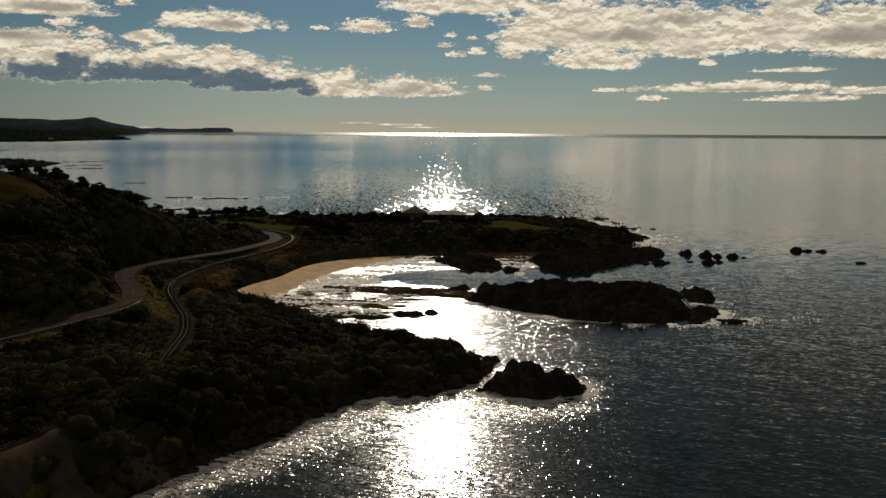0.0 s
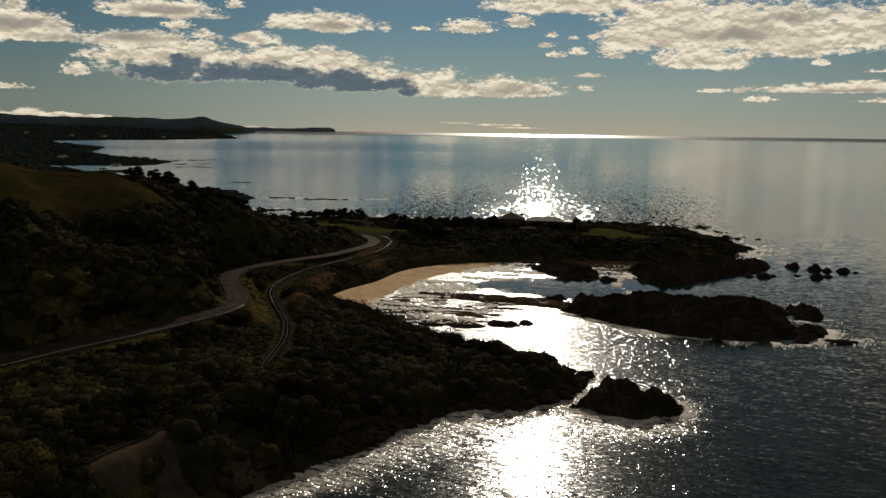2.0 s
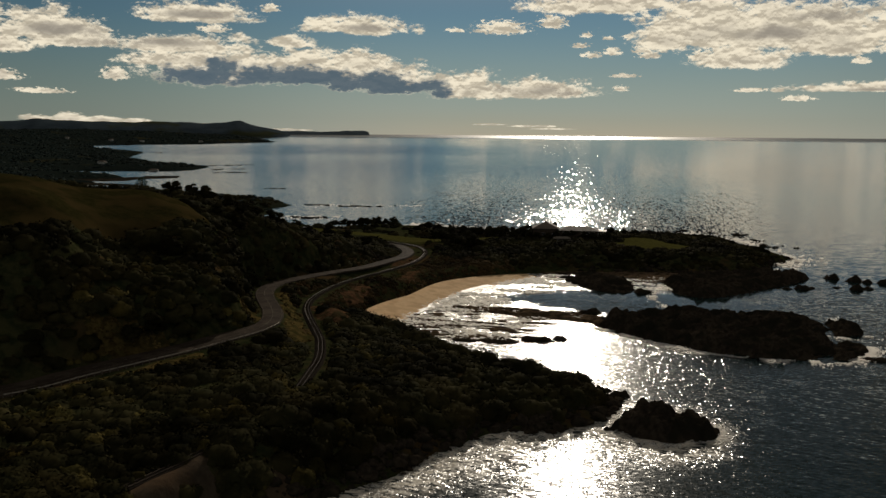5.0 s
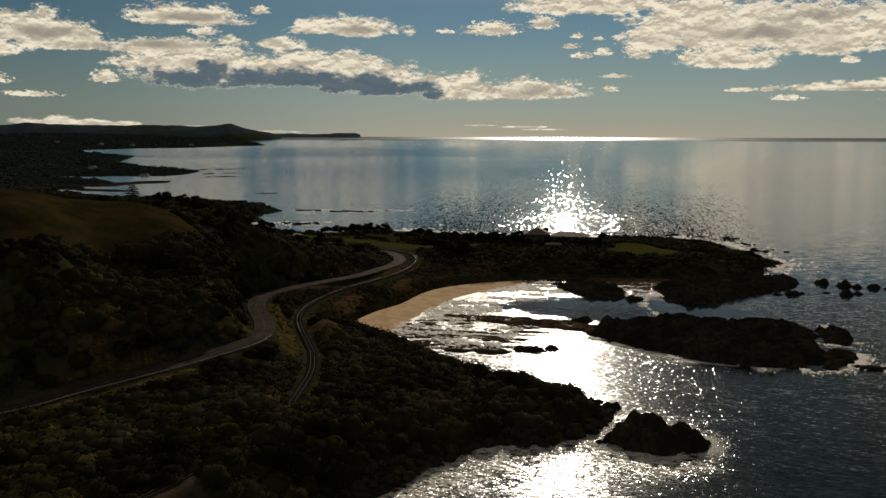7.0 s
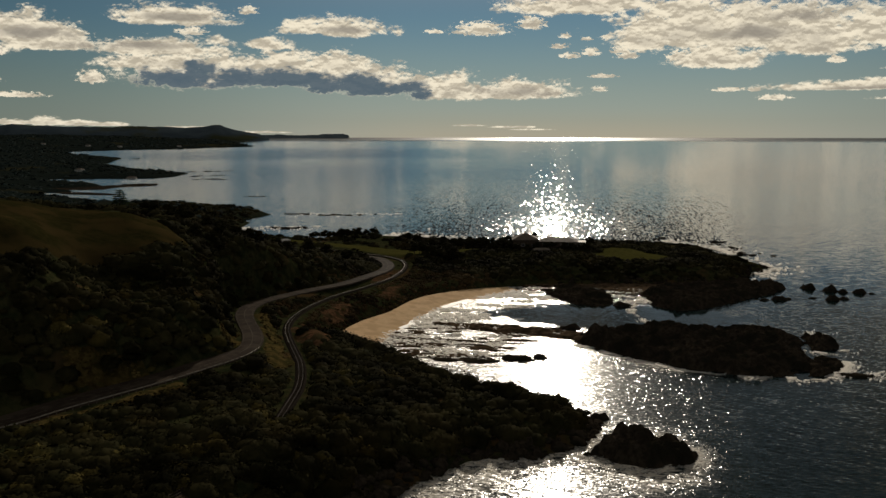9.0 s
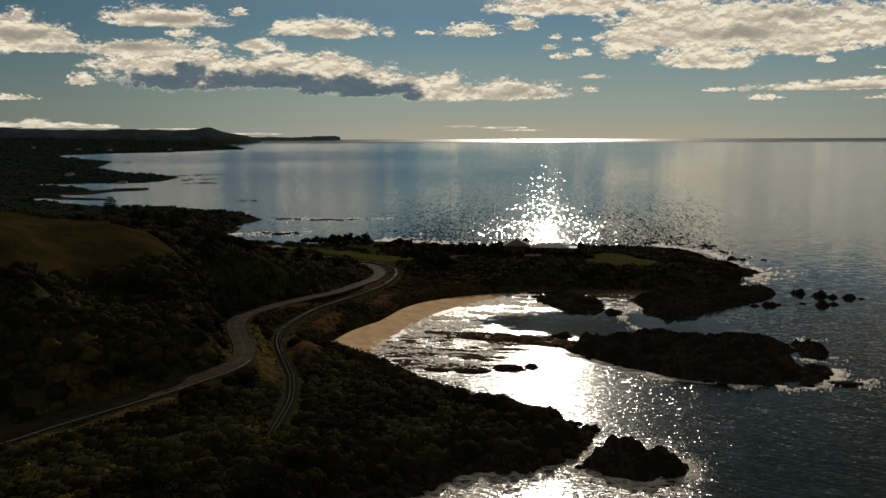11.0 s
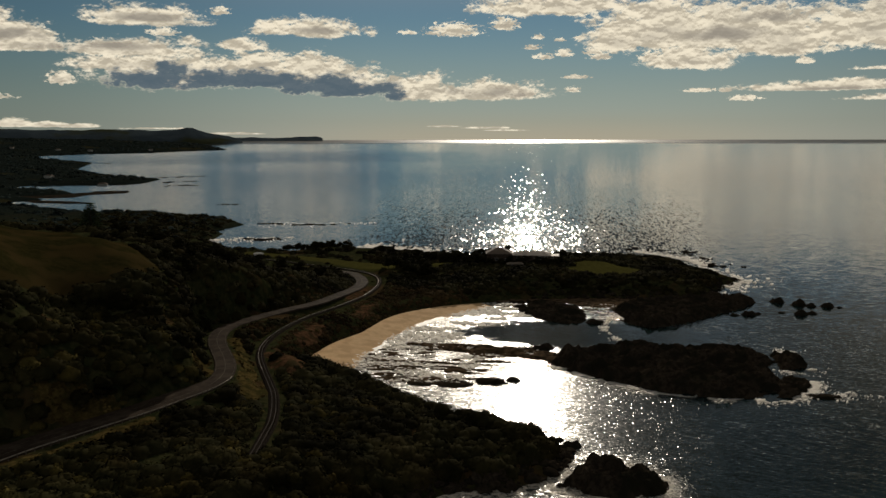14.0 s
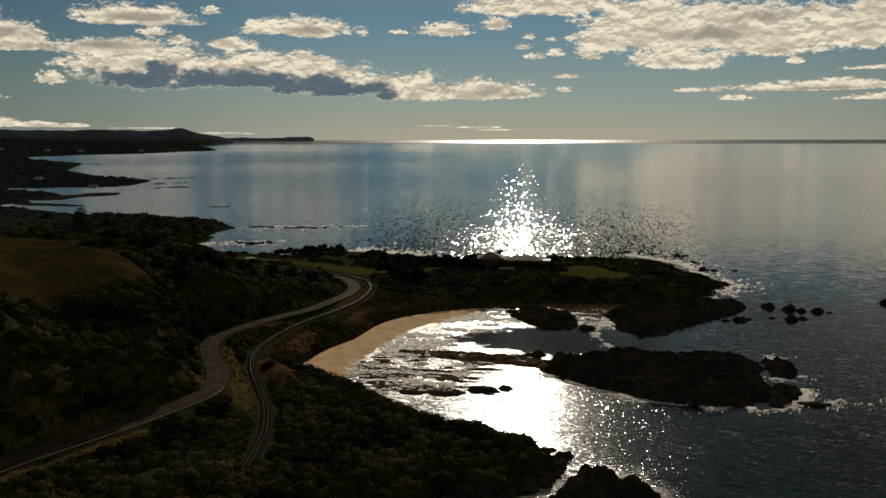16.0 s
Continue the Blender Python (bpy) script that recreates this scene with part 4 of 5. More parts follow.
for i in range(130):
    x, y = pick_rng.uniform(-18, 50), pick_rng.uniform(408, 441)
    a, b = pick_rng.uniform(1.2, 4.5), pick_rng.uniform(0.5, 1.4)
    if y < 419 + (x < 10) * 8 or inside_distance(np.array([x]), np.array([y]), COAST)[0] > -1:
        continue
    poly = [(x + a * np.cos(t) * (0.7 + 0.5 * TABLE[i, k + 60]), y + b * np.sin(t) * (0.7 + 0.5 * TABLE[i, k + 80])) for k, t in enumerate(np.linspace(0, 2 * np.pi, 9)[:-1])]
    sea_rock("reef_rock", "low dark reef rock awash in the cove", poly, pick_rng.uniform(0.3, 0.6), 0.7, 160 + i, 0.45, "reef rocks in the cove", REEF)


# ---- patches of other ground, draped on the hills ----
def draped(poly, step, lift, name, mat, rag=2.0):
    p = np.array(poly, float)
    lo, hi = p.min(0) - step, p.max(0) + step
    xs, ys = np.arange(lo[0], hi[0] + step, step), np.arange(lo[1], hi[1] + step, step)
    x, y = np.meshgrid(xs, ys, indexing="ij")
    d = inside_distance(x, y, poly) + fbm(x, y, 8.0, 3) * rag
    z = on_land(x, y) + np.clip(lift * 0.4 + d * 0.15, -0.5, lift)
    q = grid_faces(len(xs), len(ys))
    return mesh_np(name, np.stack([x, y, z], -1).reshape(-1, 3), q[(d.ravel()[q] > -step).any(1)], mat, True)


PASTURES = [[(-240, 195), (-230, 335), (-190, 345), (-158, 318), (-138, 302), (-127, 284), (-134, 262), (-144, 235), (-152, 212), (-170, 190)]]
LAWNS = [[(24, 497), (33, 531), (46, 534), (66, 514), (60, 492), (38, 484)],
         [(-135, 548), (-111, 528), (-88, 504), (-66, 506), (-62, 526), (-74, 536), (-106, 548), (-132, 564), (-165, 584), (-200, 597), (-196, 586), (-160, 566)],
         [(-62, 512), (-52, 505), (-44, 520), (-56, 528)]]
EARTH = [[(-92, 290), (-90, 303), (-84, 304), (-77, 286), (-69, 264), (-72, 255), (-82, 270)], [(-90, 330), (-86, 318), (-83, 330), (-84, 350), (-88, 350)],
         [(-77, 372), (-73, 372), (-70, 400), (-73, 408)], [(-86, 404), (-82, 404), (-83, 440), (-86, 440)]]
DRY = [[(-106, 296), (-104, 300), (-97, 288), (-92, 278), (-84, 258), (-78, 247), (-74, 239), (-75, 231), (-80, 232), (-84, 243), (-87, 258), (-96, 277), (-101, 288)],
       [(-100.5, 262), (-97, 254), (-95, 246), (-97.5, 247), (-102, 256)], [(-118, 199), (-110, 207), (-105, 213), (-108, 215), (-116, 207), (-122, 200)], [(-116, 174), (-108, 185), (-101, 197), (-95, 208), (-93.5, 206), (-99, 194), (-106, 181), (-112, 172)]]
SLIPS = [[(-72, 134), (-69, 140), (-68, 149), (-66, 146), (-65, 140), (-67, 136), (-66, 130), (-69, 127), (-72, 129)],
         [(-64, 142), (-58, 138), (-57, 131), (-60, 128), (-63, 133)], [(-65, 127), (-60, 126), (-57, 121), (-61, 118), (-66, 121)],
         [(-56, 154), (-48, 150), (-48, 145), (-55, 146)]]
for poly in PASTURES:
    thing("pasture", "olive grazed pasture on the hill top", "grass", kind="structure", data=draped(poly, 2.0, 0.4, "pasture", PASTURE, 4.0))
for poly in LAWNS:
    thing("lawn", "mown green lawn on the headland", "grass", kind="structure", data=draped(poly, 1.5, 0.35, "lawn", LAWN, 1.0))
for poly in EARTH:
    thing("earth_bank", "bare reddish-brown earth bank by the railway", "earth", kind="structure", data=draped(poly, 1.0, 0.3, "earth_bank", EARTHEN, 4.0))
for poly in SLIPS:
    thing("earth_slip", "bare pale brown rock face on the scrubby slope", "rock", kind="structure", data=draped(poly, 0.7, 0.6, "earth_slip", CLIFF, 1.2))
for poly in DRY:
    thing("dry_grass", "dry yellowish grass between road and railway", "grass", kind="structure", data=draped(poly, 1.0, 0.3, "dry_grass", DRYGRASS, 3.0))


# ---- scrub, bushes and trees ----
def cores(centres, radii, squash):
    """The dense twiggy inside of each clump: a lumpy dome a little under its leaves."""
    nt, nz = 8, 4
    t, e = np.meshgrid(np.linspace(0, 2 * np.pi, nt), np.radians(np.linspace(-12, 88, nz)), indexing="ij")
    way = np.stack([np.cos(t) * np.cos(e), np.sin(t) * np.cos(e), np.sin(e)], -1).reshape(1, -1, 3)
    i = np.arange(len(centres))[:, None, None]
    lumps = 1 + 0.16 * np.sin(way[..., :1] * 7 + i) * np.sin(way[..., 1:2] * 6 + 2 * i) + 0.1 * np.sin(way[..., 2:] * 9 + i)
    at = centres[:, None] + way * radii[:, None, None] * lumps * 0.90 * np.array([1, 1, squash])
    out = way * np.array([1, 1, 1 / squash]) + np.array([0, 0, 0.25])
    out = out / np.linalg.norm(out, axis=-1, keepdims=True)
    q = grid_faces(nt, nz)
    return at.reshape(-1, 3), (q[None] + i * nt * nz).reshape(-1, 4), np.broadcast_to(out, at.shape).reshape(-1, 3)


def leaves(centres, radii, per, rng, size=0.36, squash=0.8, largest=9.0):
    """Leafy clumps: ragged leaf-spray facets over an uneven dome at each centre, more of them on larger ones (per: how many on
    average; size: of the facets against the dome, up to a largest). Returns places, four-cornered faces and normals."""
    count = len(centres) * per
    i = rng.choice(len(centres), count, p=radii ** 2 / (radii ** 2).sum())
    r = radii[i][:, None]
    way = rng.normal(size=(count, 3))
    way[:, 2] = np.abs(way[:, 2]) - 0.15
    way /= np.linalg.norm(way, axis=1)[:, None]
    lumps = 1 + 0.16 * np.sin(way[:, :1] * 7 + i[:, None]) * np.sin(way[:, 1:2] * 6 + 2 * i[:, None]) + 0.1 * np.sin(way[:, 2:] * 9 + i[:, None])
    at = centres[i] + way * r * lumps * rng.uniform(0.86, 1.05, (count, 1)) * np.array([1, 1, squash])
    out = way + rng.normal(size=way.shape) * 0.22
    out /= np.linalg.norm(out, axis=1)[:, None]
    side = np.cross(out, rng.normal(size=way.shape))
    side /= np.linalg.norm(side, axis=1)[:, None] + 1e-9
    up = np.cross(side, out)
    k = rng.uniform(0.6, 1.35, (count, 1)) * np.minimum(size * r, largest)
    a, b = side * k, up * k * rng.uniform(0.5, 1.0, (count, 1))
    v = np.stack([at + b, at + a * rng.uniform(0.7, 1.2, (count, 1)), at - b * 0.8, at - a], 1)
    soft = way * np.array([1, 1, 1 / squash]) + rng.normal(size=way.shape) * 0.10 + np.array([0, 0, 0.25])
    soft /= np.linalg.norm(soft, axis=1)[:, None]
    cv, cf, cn = cores(centres, radii, squash)
    return (np.vstack([v.reshape(-1, 3), cv]), np.vstack([np.arange(count * 4).reshape(-1, 4), cf + count * 4]), np.vstack([np.repeat(soft, 4, 0), cn]))


def clear_of(x, y, r):
    """True where scrub may stand."""
    ok = inside_distance(x, y, COAST) > 3.2 + r * 0.4
    uphill = x < np.interp(y, ROAD[:, 1], ROAD[:, 0])
    ok &= line_near(x, y, ROAD)[0] > np.where(uphill, 4.0 + r * 0.75 + 2.8 * (y < 238), 4.7 + r * 0.8)
    seaward = x > np.interp(y, RAIL[:, 1], RAIL[:, 0])
    beside = line_near(x, y, RAIL)[0]
    ok &= (beside > 2.5 + r * np.where(seaward & (y > 285), 1.7, 0.9)) | (y < 190)
    ok &= ~((x > -82) & (x < 0) & (inside_distance(x, y, BEACH) > -1.0))
    for poly in LAWNS + DRY:
        ok &= inside_distance(x, y, poly) < -r * 0.5
    return ok


def scrub(name, label, x0, x1, y0, y1, count, lo, hi, per, seed, where=None, size=0.26, bare=0.36, mat=None, squash=0.8, largest=9.0):
    rng = np.random.RandomState(seed)
    x, y = rng.uniform(x0, x1, count), rng.uniform(y0, y1, count)
    lump = 0.5 + 0.5 * fbm(x, y, 30.0, 3)
    r = lo + (hi - lo) * rng.rand(count) ** 1.8 * (0.5 + lump)
    ok = clear_of(x, y, r) & (fbm(x + 40, y, 20.0, 3) < bare)
    for poly in PASTURES:
        ok &= (inside_distance(x, y, poly) < -1) | (rng.rand(count) < 0.008)
    for poly in EARTH:
        ok &= (inside_distance(x, y, poly) < -0.5) | (rng.rand(count) < 0.12)
    for poly in SLIPS:
        ok &= inside_distance(x, y, poly) < -r * 0.6
    if where is not None:
        ok &= where(x, y)
    x, y, r = x[ok], y[ok], r[ok]
    z = on_land(x, y) - r * 0.15
    v, f, soft = leaves(np.stack([x, y, z], 1), r, per, rng, size, squash, largest)
    return thing(name, label, "bushes", kind="stuff", data=mesh_np(name, v, f, mat or LEAF, True, soft))


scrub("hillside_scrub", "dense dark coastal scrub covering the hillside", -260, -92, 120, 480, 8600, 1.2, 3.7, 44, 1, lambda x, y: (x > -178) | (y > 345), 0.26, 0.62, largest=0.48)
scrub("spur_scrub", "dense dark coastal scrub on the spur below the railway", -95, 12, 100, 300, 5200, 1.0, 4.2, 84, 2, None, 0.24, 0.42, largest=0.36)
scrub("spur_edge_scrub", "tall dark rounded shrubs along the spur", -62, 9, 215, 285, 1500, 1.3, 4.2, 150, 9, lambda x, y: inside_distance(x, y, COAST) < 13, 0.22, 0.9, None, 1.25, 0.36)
scrub("olive_scrub", "paler olive-brown bushes, toned as sunlit, among the dark scrub", -130, -40, 110, 260, 700, 0.9, 3.4, 74, 12, None, 0.22, 0.45, OLIVE, largest=0.38)
scrub("olive_scrub", "paler olive-brown bushes, toned as sunlit, by the road and railway", -120, -60, 235, 450, 420, 0.5, 1.4, 60, 13, None, 0.22, 0.8, OLIVE)
def tufts(name, label, polys, count, seed, mat):
    """Tussocks standing on patches of grass."""
    rng = np.random.RandomState(seed)
    spots = []
    for poly in polys:
        lo, hi = np.min(poly, 0), np.max(poly, 0)
        x, y = rng.uniform(lo[0], hi[0], count), rng.uniform(lo[1], hi[1], count)
        ok = (inside_distance(x, y, poly) > -1.0) & (line_near(x, y, ROAD)[0] > np.where(y < 238, 7.0, 4.6)) & (line_near(x, y, RAIL)[0] > 2.6) & (fbm(x, y, 6.0, 3) > -0.25)
        spots.append(np.stack([x[ok], y[ok]], 1))
    spots = np.vstack(spots)
    r = rng.uniform(0.18, 0.75, len(spots)) ** 1.3
    centres = np.column_stack([spots, on_land(spots[:, 0], spots[:, 1]) + 0.1])
    v, f, soft = leaves(centres, r, 12, rng, 0.3, 0.8)
    return thing(name, label, "grass", kind="stuff", data=mesh_np(name, v, f, mat, True, soft))


tufts("dry_tussocks", "dry yellow-brown tussocks on the road bank", DRY, 700, 51, DRYLEAF)
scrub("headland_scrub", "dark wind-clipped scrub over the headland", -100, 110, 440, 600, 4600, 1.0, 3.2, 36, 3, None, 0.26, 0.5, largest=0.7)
scrub("bank_scrub", "low brown bracken on the bank between road and beach", -112, -30, 285, 460, 5200, 0.6, 1.6, 34, 4, mat=BRACKEN)
scrub("shore_flat_scrub", "dark scrub and hedges on the low shore", -420, -95, 470, 960, 4200, 1.4, 3.8, 30, 5, size=0.34)
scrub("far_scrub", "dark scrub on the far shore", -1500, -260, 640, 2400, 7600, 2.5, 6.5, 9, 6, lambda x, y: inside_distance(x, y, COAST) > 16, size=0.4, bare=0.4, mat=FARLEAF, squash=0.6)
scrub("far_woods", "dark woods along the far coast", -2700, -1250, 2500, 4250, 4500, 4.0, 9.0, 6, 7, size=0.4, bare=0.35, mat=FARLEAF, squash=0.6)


def limb(points, radii, sides=7):
    """A tapered limb through places."""
    p, verts, faces = [Vector(q) for q in points], [], []
    for i, (c, r) in enumerate(zip(p, radii)):
        d = (p[min(i + 1, len(p) - 1)] - p[max(i - 1, 0)]).normalized()
        a = d.orthogonal().normalized()
        b = d.cross(a)
        verts += [c + (a * math.cos(t) + b * math.sin(t)) * r for t in (2 * math.pi * k / sides for k in range(sides))]
    for i in range(len(p) - 1):
        for k in range(sides):
            m = (k + 1) % sides
            faces.append((i * sides + k, i * sides + m, (i + 1) * sides + m, (i + 1) * sides + k))
    return [tuple(v) for v in verts], faces


def joined(pieces):
    verts, faces = [], []
    for v, f in pieces:
        faces += [tuple(i + len(verts) for i in q) for q in f]
        verts += v
    return verts, faces


def broad_tree(height, seed, label, group):
    rng = np.random.RandomState(seed)
    ob = thing("tree", label, "tree", group, at=(0, 0, -500))
    lean = rng.uniform(-0.12, 0.12, 2) * height
    spine = [(0, 0, -0.6), (lean[0] * 0.3, lean[1] * 0.3, height * 0.25), (lean[0], lean[1], height * 0.7)]
    pieces, blobs = [limb(spine, [height * 0.035, height * 0.026, height * 0.012])], []
    for k in range(9):
        t, tall = k * 2.4 + rng.uniform(-0.4, 0.4), rng.uniform(0.30, 0.88)
        out = height * rng.uniform(0.12, 0.34) * (1.15 - tall * 0.6)
        start = (lean[0] * 0.5, lean[1] * 0.5, height * (0.2 + 0.35 * tall * rng.rand()))
        end = (lean[0] + math.cos(t) * out, lean[1] + math.sin(t) * out, height * tall)
        mid = tuple((a + b) / 2 + o for a, b, o in zip(start, end, (0, 0, -height * 0.03)))
        pieces.append(limb([start, mid, end], [height * 0.014, height * 0.009, height * 0.004], 5))
        blobs.append((*end, height * rng.uniform(0.16, 0.26)))
    v, f = joined(pieces)
    part("trunk", mesh_of("trunk", v, f, BARK), BARK, ob, "grey-brown trunk with bare limbs")
    blobs = np.array(blobs)
    lv, lf, soft = leaves(blobs[:, :3], blobs[:, 3], 110, rng, 0.20, 0.85)
    part("crown", mesh_np("crown", lv, lf, LEAF, True, soft), LEAF, ob, "dark ragged leafy crown")
    return ob


def pine_tree(height, seed, label):
    rng = np.random.RandomState(seed)
    ob = thing("pine_tree", label, "tree", at=(0, 0, -500))
    pieces, blobs = [limb([(0, 0, -0.6), (0, 0, height * 0.5), (0.1, 0, height)], [height * 0.022, height * 0.014, 0.04])], []
    for ring in range(13):
        z = height * (0.14 + 0.84 * ring / 13)
        out = height * 0.30 * (1 - ring / 13.5) ** 0.8
        for k in range(6):
            t = k * math.pi / 3 + ring * 0.6 + rng.uniform(-0.25, 0.25)
            o = out * rng.uniform(0.65, 1.1)
            end = (math.cos(t) * o, math.sin(t) * o, z + 0.12 * o)
            pieces.append(limb([(0, 0, z - 0.1), end], [0.09, 0.03], 4))
            blobs += [(end[0] * s, end[1] * s, z + 0.12 * o * s, height * 0.035) for s in (0.5, 0.75, 1.0)]
    v, f = joined(pieces)
    part("trunk", mesh_of("trunk", v, f, BARK), BARK, ob, "straight dark trunk with tiered branches")
    blobs = np.array(blobs)
    lv, lf, soft = leaves(blobs[:, :3], blobs[:, 3], 16, rng, 0.5, 0.6)
    part("crown", mesh_np("crown", lv, lf, PINE, True, soft), PINE, ob, "dark tiered needle foliage")
    return ob


lone = pine_tree(21.0, 4, "tall dark tiered pine standing alone behind the pasture")
lone.matrix_basis = pose(-326, 620, float(on_land(-326, 620)))
lone.scale = (1.6, 1.6, 1.12)

KINDS = [broad_tree(7.0, 31, "dark broadleaf tree with a ragged crown", "trees on the coast"),
         broad_tree(5.0, 32, "low dark wind-bent tree on the coast", "trees on the coast"),
         broad_tree(8.5, 33, "tall dark broadleaf tree with an open crown", "trees on the coast")]
HEDGE = [(-172 + 4.2 * k + 1.2 * math.sin(k * 5), 597 + 2.9 * k + 2 * math.cos(k * 7), 1, 1.0 + 0.25 * math.sin(k * 3)) for k in range(11)]
STANDS = [  # east, north, kind, size
    (-163, 603, 0, 0.8), (-158, 606, 1, 1.0), (-153, 609, 0, 0.9), (-149, 612, 0, 0.8), (-145, 614, 1, 1.1), (-141, 617, 0, 0.85), (-137, 620, 1, 1.0), (-170, 598, 1, 0.9),
    (-60, 545, 2, 0.9), (-64, 540, 0, 0.9), (-70, 552, 0, 0.9), (-92, 580, 1, 1.1), (-100, 590, 0, 0.7), (-50, 530, 0, 0.8), (-82, 505, 0, 0.9),
    (-72, 500, 2, 0.8), (-78, 512, 0, 1.0), (-60, 490, 0, 1.1), (-30, 545, 0, 0.8), (-38, 540, 0, 0.7), (22, 548, 1, 1.0), (-24, 520, 1, 0.9),
    (-14, 239, 0, 0.62), (-19, 236, 1, 0.8), (-8, 240, 1, 0.75), (-28, 248, 0, 0.6), (-2, 236, 1, 0.7), (3, 232, 1, 0.6), (-40, 258, 0, 0.7), (-50, 262, 0, 0.75), (-56, 256, 1, 1.0), (-62, 270, 0, 0.6)]
EXTRA = [(-62, 478, 2, 0.95), (-56, 480, 0, 1.0), (-66, 486, 0, 0.95), (-51, 477, 1, 1.2), (-58, 491, 2, 0.85), (-161, 348, 1, 1.15), (-154, 343, 1, 1.0), (-168, 351, 0, 0.8), (-148, 340, 1, 1.1), (-141, 337, 0, 0.75), (-136, 340, 1, 1.0), (-175, 353, 1, 1.0), (-157, 356, 0, 0.8),
         (-130, 345, 1, 1.0), (-127, 360, 0, 0.7), (-140, 352, 1, 1.1), (-148, 362, 0, 0.8), (-121, 385, 1, 0.9), (-128, 322, 1, 0.9), (-136, 315, 0, 0.7), (-124, 300, 1, 0.9),
         (-132, 330, 1, 1.0), (-130, 360, 0, 0.8), (-120, 410, 0, 0.9), (-118, 440, 0, 0.9), (-112, 460, 2, 0.8), (-125, 380, 1, 1.0),
         (-210, 560, 0, 1.0), (-230, 590, 0, 0.9), (-250, 540, 2, 0.8), (-190, 520, 0, 1.1), (-280, 650, 0, 0.8), (-110.5, 212, 0, 0.9), (-113, 207, 1, 1.1), (-12, 560, 0, 0.8), (-34, 556, 2, 0.75), (-48, 560, 0, 0.8), (-55, 552, 0, 0.9), (-26, 548, 1, 1.2), (-44, 545, 1, 1.2),
         (-26, 508, 0, 0.72), (-21, 505, 1, 0.9), (-15, 504, 1, 0.85), (-10, 508, 0, 0.6), (-5, 507, 1, 0.9), (0, 509, 1, 0.95), (5, 508, 0, 0.62), (10, 510, 1, 0.85), (16, 508, 1, 0.8), (20, 512, 0, 0.6), (-30, 516, 0, 0.8), (-34, 522, 1, 1.0), (-37, 514, 1, 0.9), (-42, 518, 0, 0.75),
         (-42, 534, 0, 0.9), (-52, 541, 2, 0.85), (-47, 524, 0, 0.8), (-66, 530, 0, 0.7), (30, 545, 1, 0.8), (38, 549, 1, 0.7), (-80, 560, 0, 0.7), (-88, 566, 1, 1.0)]
for i, (x, y, kind, size) in enumerate(STANDS + EXTRA + HEDGE):
    src = KINDS[kind]
    t = copy_thing(src, pose(x, y, float(on_land(x, y)), 0, 0, 77 * i)) if i >= 3 else src
    if i < 3:
        src = KINDS[i]
        t = src
        t.matrix_basis = pose(x, y, float(on_land(x, y)), 0, 0, 77 * i)
    t.scale = (size * 1.35, size * 1.35, size)
    if y < 272 and x > -70:
        t.location.z -= 2.2 * size


# ---- foam ----
def flecks(places, sizes, rng, z=0.05):
    """Flat ragged six-cornered flecks of foam."""
    n = len(places)
    t = np.linspace(0, 2 * np.pi, 7)[:-1][None] + rng.uniform(0, 6, (n, 1))
    r = sizes[:, None] * rng.uniform(0.35, 1.2, (n, 6))
    x = places[:, :1] + np.cos(t) * r * 1.6
    y = places[:, 1:2] + np.sin(t) * r * 0.8
    v = np.stack([x, y, np.full_like(x, z) + rng.uniform(0, 0.05, (n, 1))], -1)
    lean = rng.uniform(-0.17, 0.17, (n, 1, 2))
    splash = rng.rand(n) < 0.65
    lean[splash, 0, 1] -= rng.uniform(0.4, 1.3, splash.sum())
    v[..., 2] += np.abs((v[..., :2] - places[:, None, :2]) * lean).sum(-1) * 0.5 * 0.2 + ((v[..., :2] - places[:, None, :2]) * lean).sum(-1) + sizes[:, None] * 0.25
    return v.reshape(-1, 3), np.arange(n * 6).reshape(-1, 6)


def along(line, count, near, spread, rng):
    """Places scattered beside a line, out to its right."""
    p = spline([(*q, 0) for q in line], 1.0)
    side = sideways(p)
    i = rng.randint(0, len(p), count)
    off = near + rng.exponential(spread, count)
    return p[i, :2] + side[i] * off[:, None] + rng.normal(size=(count, 2)) * 0.5


frng = np.random.RandomState(21)
FRINGES = [  # line with the sea on its right, count, start, spread, size
    (NEAR_COAST[3:], 13000, -2.0, 3.8, 0.13), (NEAR_COAST[4:], 2600, -7.0, 2.6, 0.15), ([(9, 319), (17, 309), (27, 298), (36, 292), (44, 285), (56, 281), (67, 280), (78, 281), (88, 284), (98, 296), (100, 305)], 9000, -1.2, 1.0, 0.24), ([(91, 320), (100, 318), (109, 330), (106, 345), (98, 348)], 1500, -1.0, 1.8, 0.2),
    ([(7, 204), (16, 197), (25, 196.5), (34, 201), (36.5, 208), (34, 215), (28, 221)], 4200, -1.0, 1.4, 0.12),
    ([(96, 466), (104, 470), (100, 478), (106, 490), (120, 506), (130, 521), (122, 540), (116, 560), (120, 590), (110, 620), (80, 660)], 4000, -7.0, 4.5, 0.55),
    ([(60, 640), (20, 606), (-10, 600), (-60, 615), (-90, 650), (-130, 668)], 5600, -8.0, 9.0, 0.65), ([(36, 404), (34, 380), (38, 362)], 420, -1.5, 1.0, 0.3), ([(100, 284), (110, 291), (124, 297), (130, 306)], 500, -4.0, 3.0, 0.24),
    ([(-262, 694), (-240, 712), (-200, 720)], 700, -6, 8.0, 0.5), ([(-276, 827), (-240, 842), (-190, 845), (-150, 850)], 300, -10, 12.0, 0.5)]
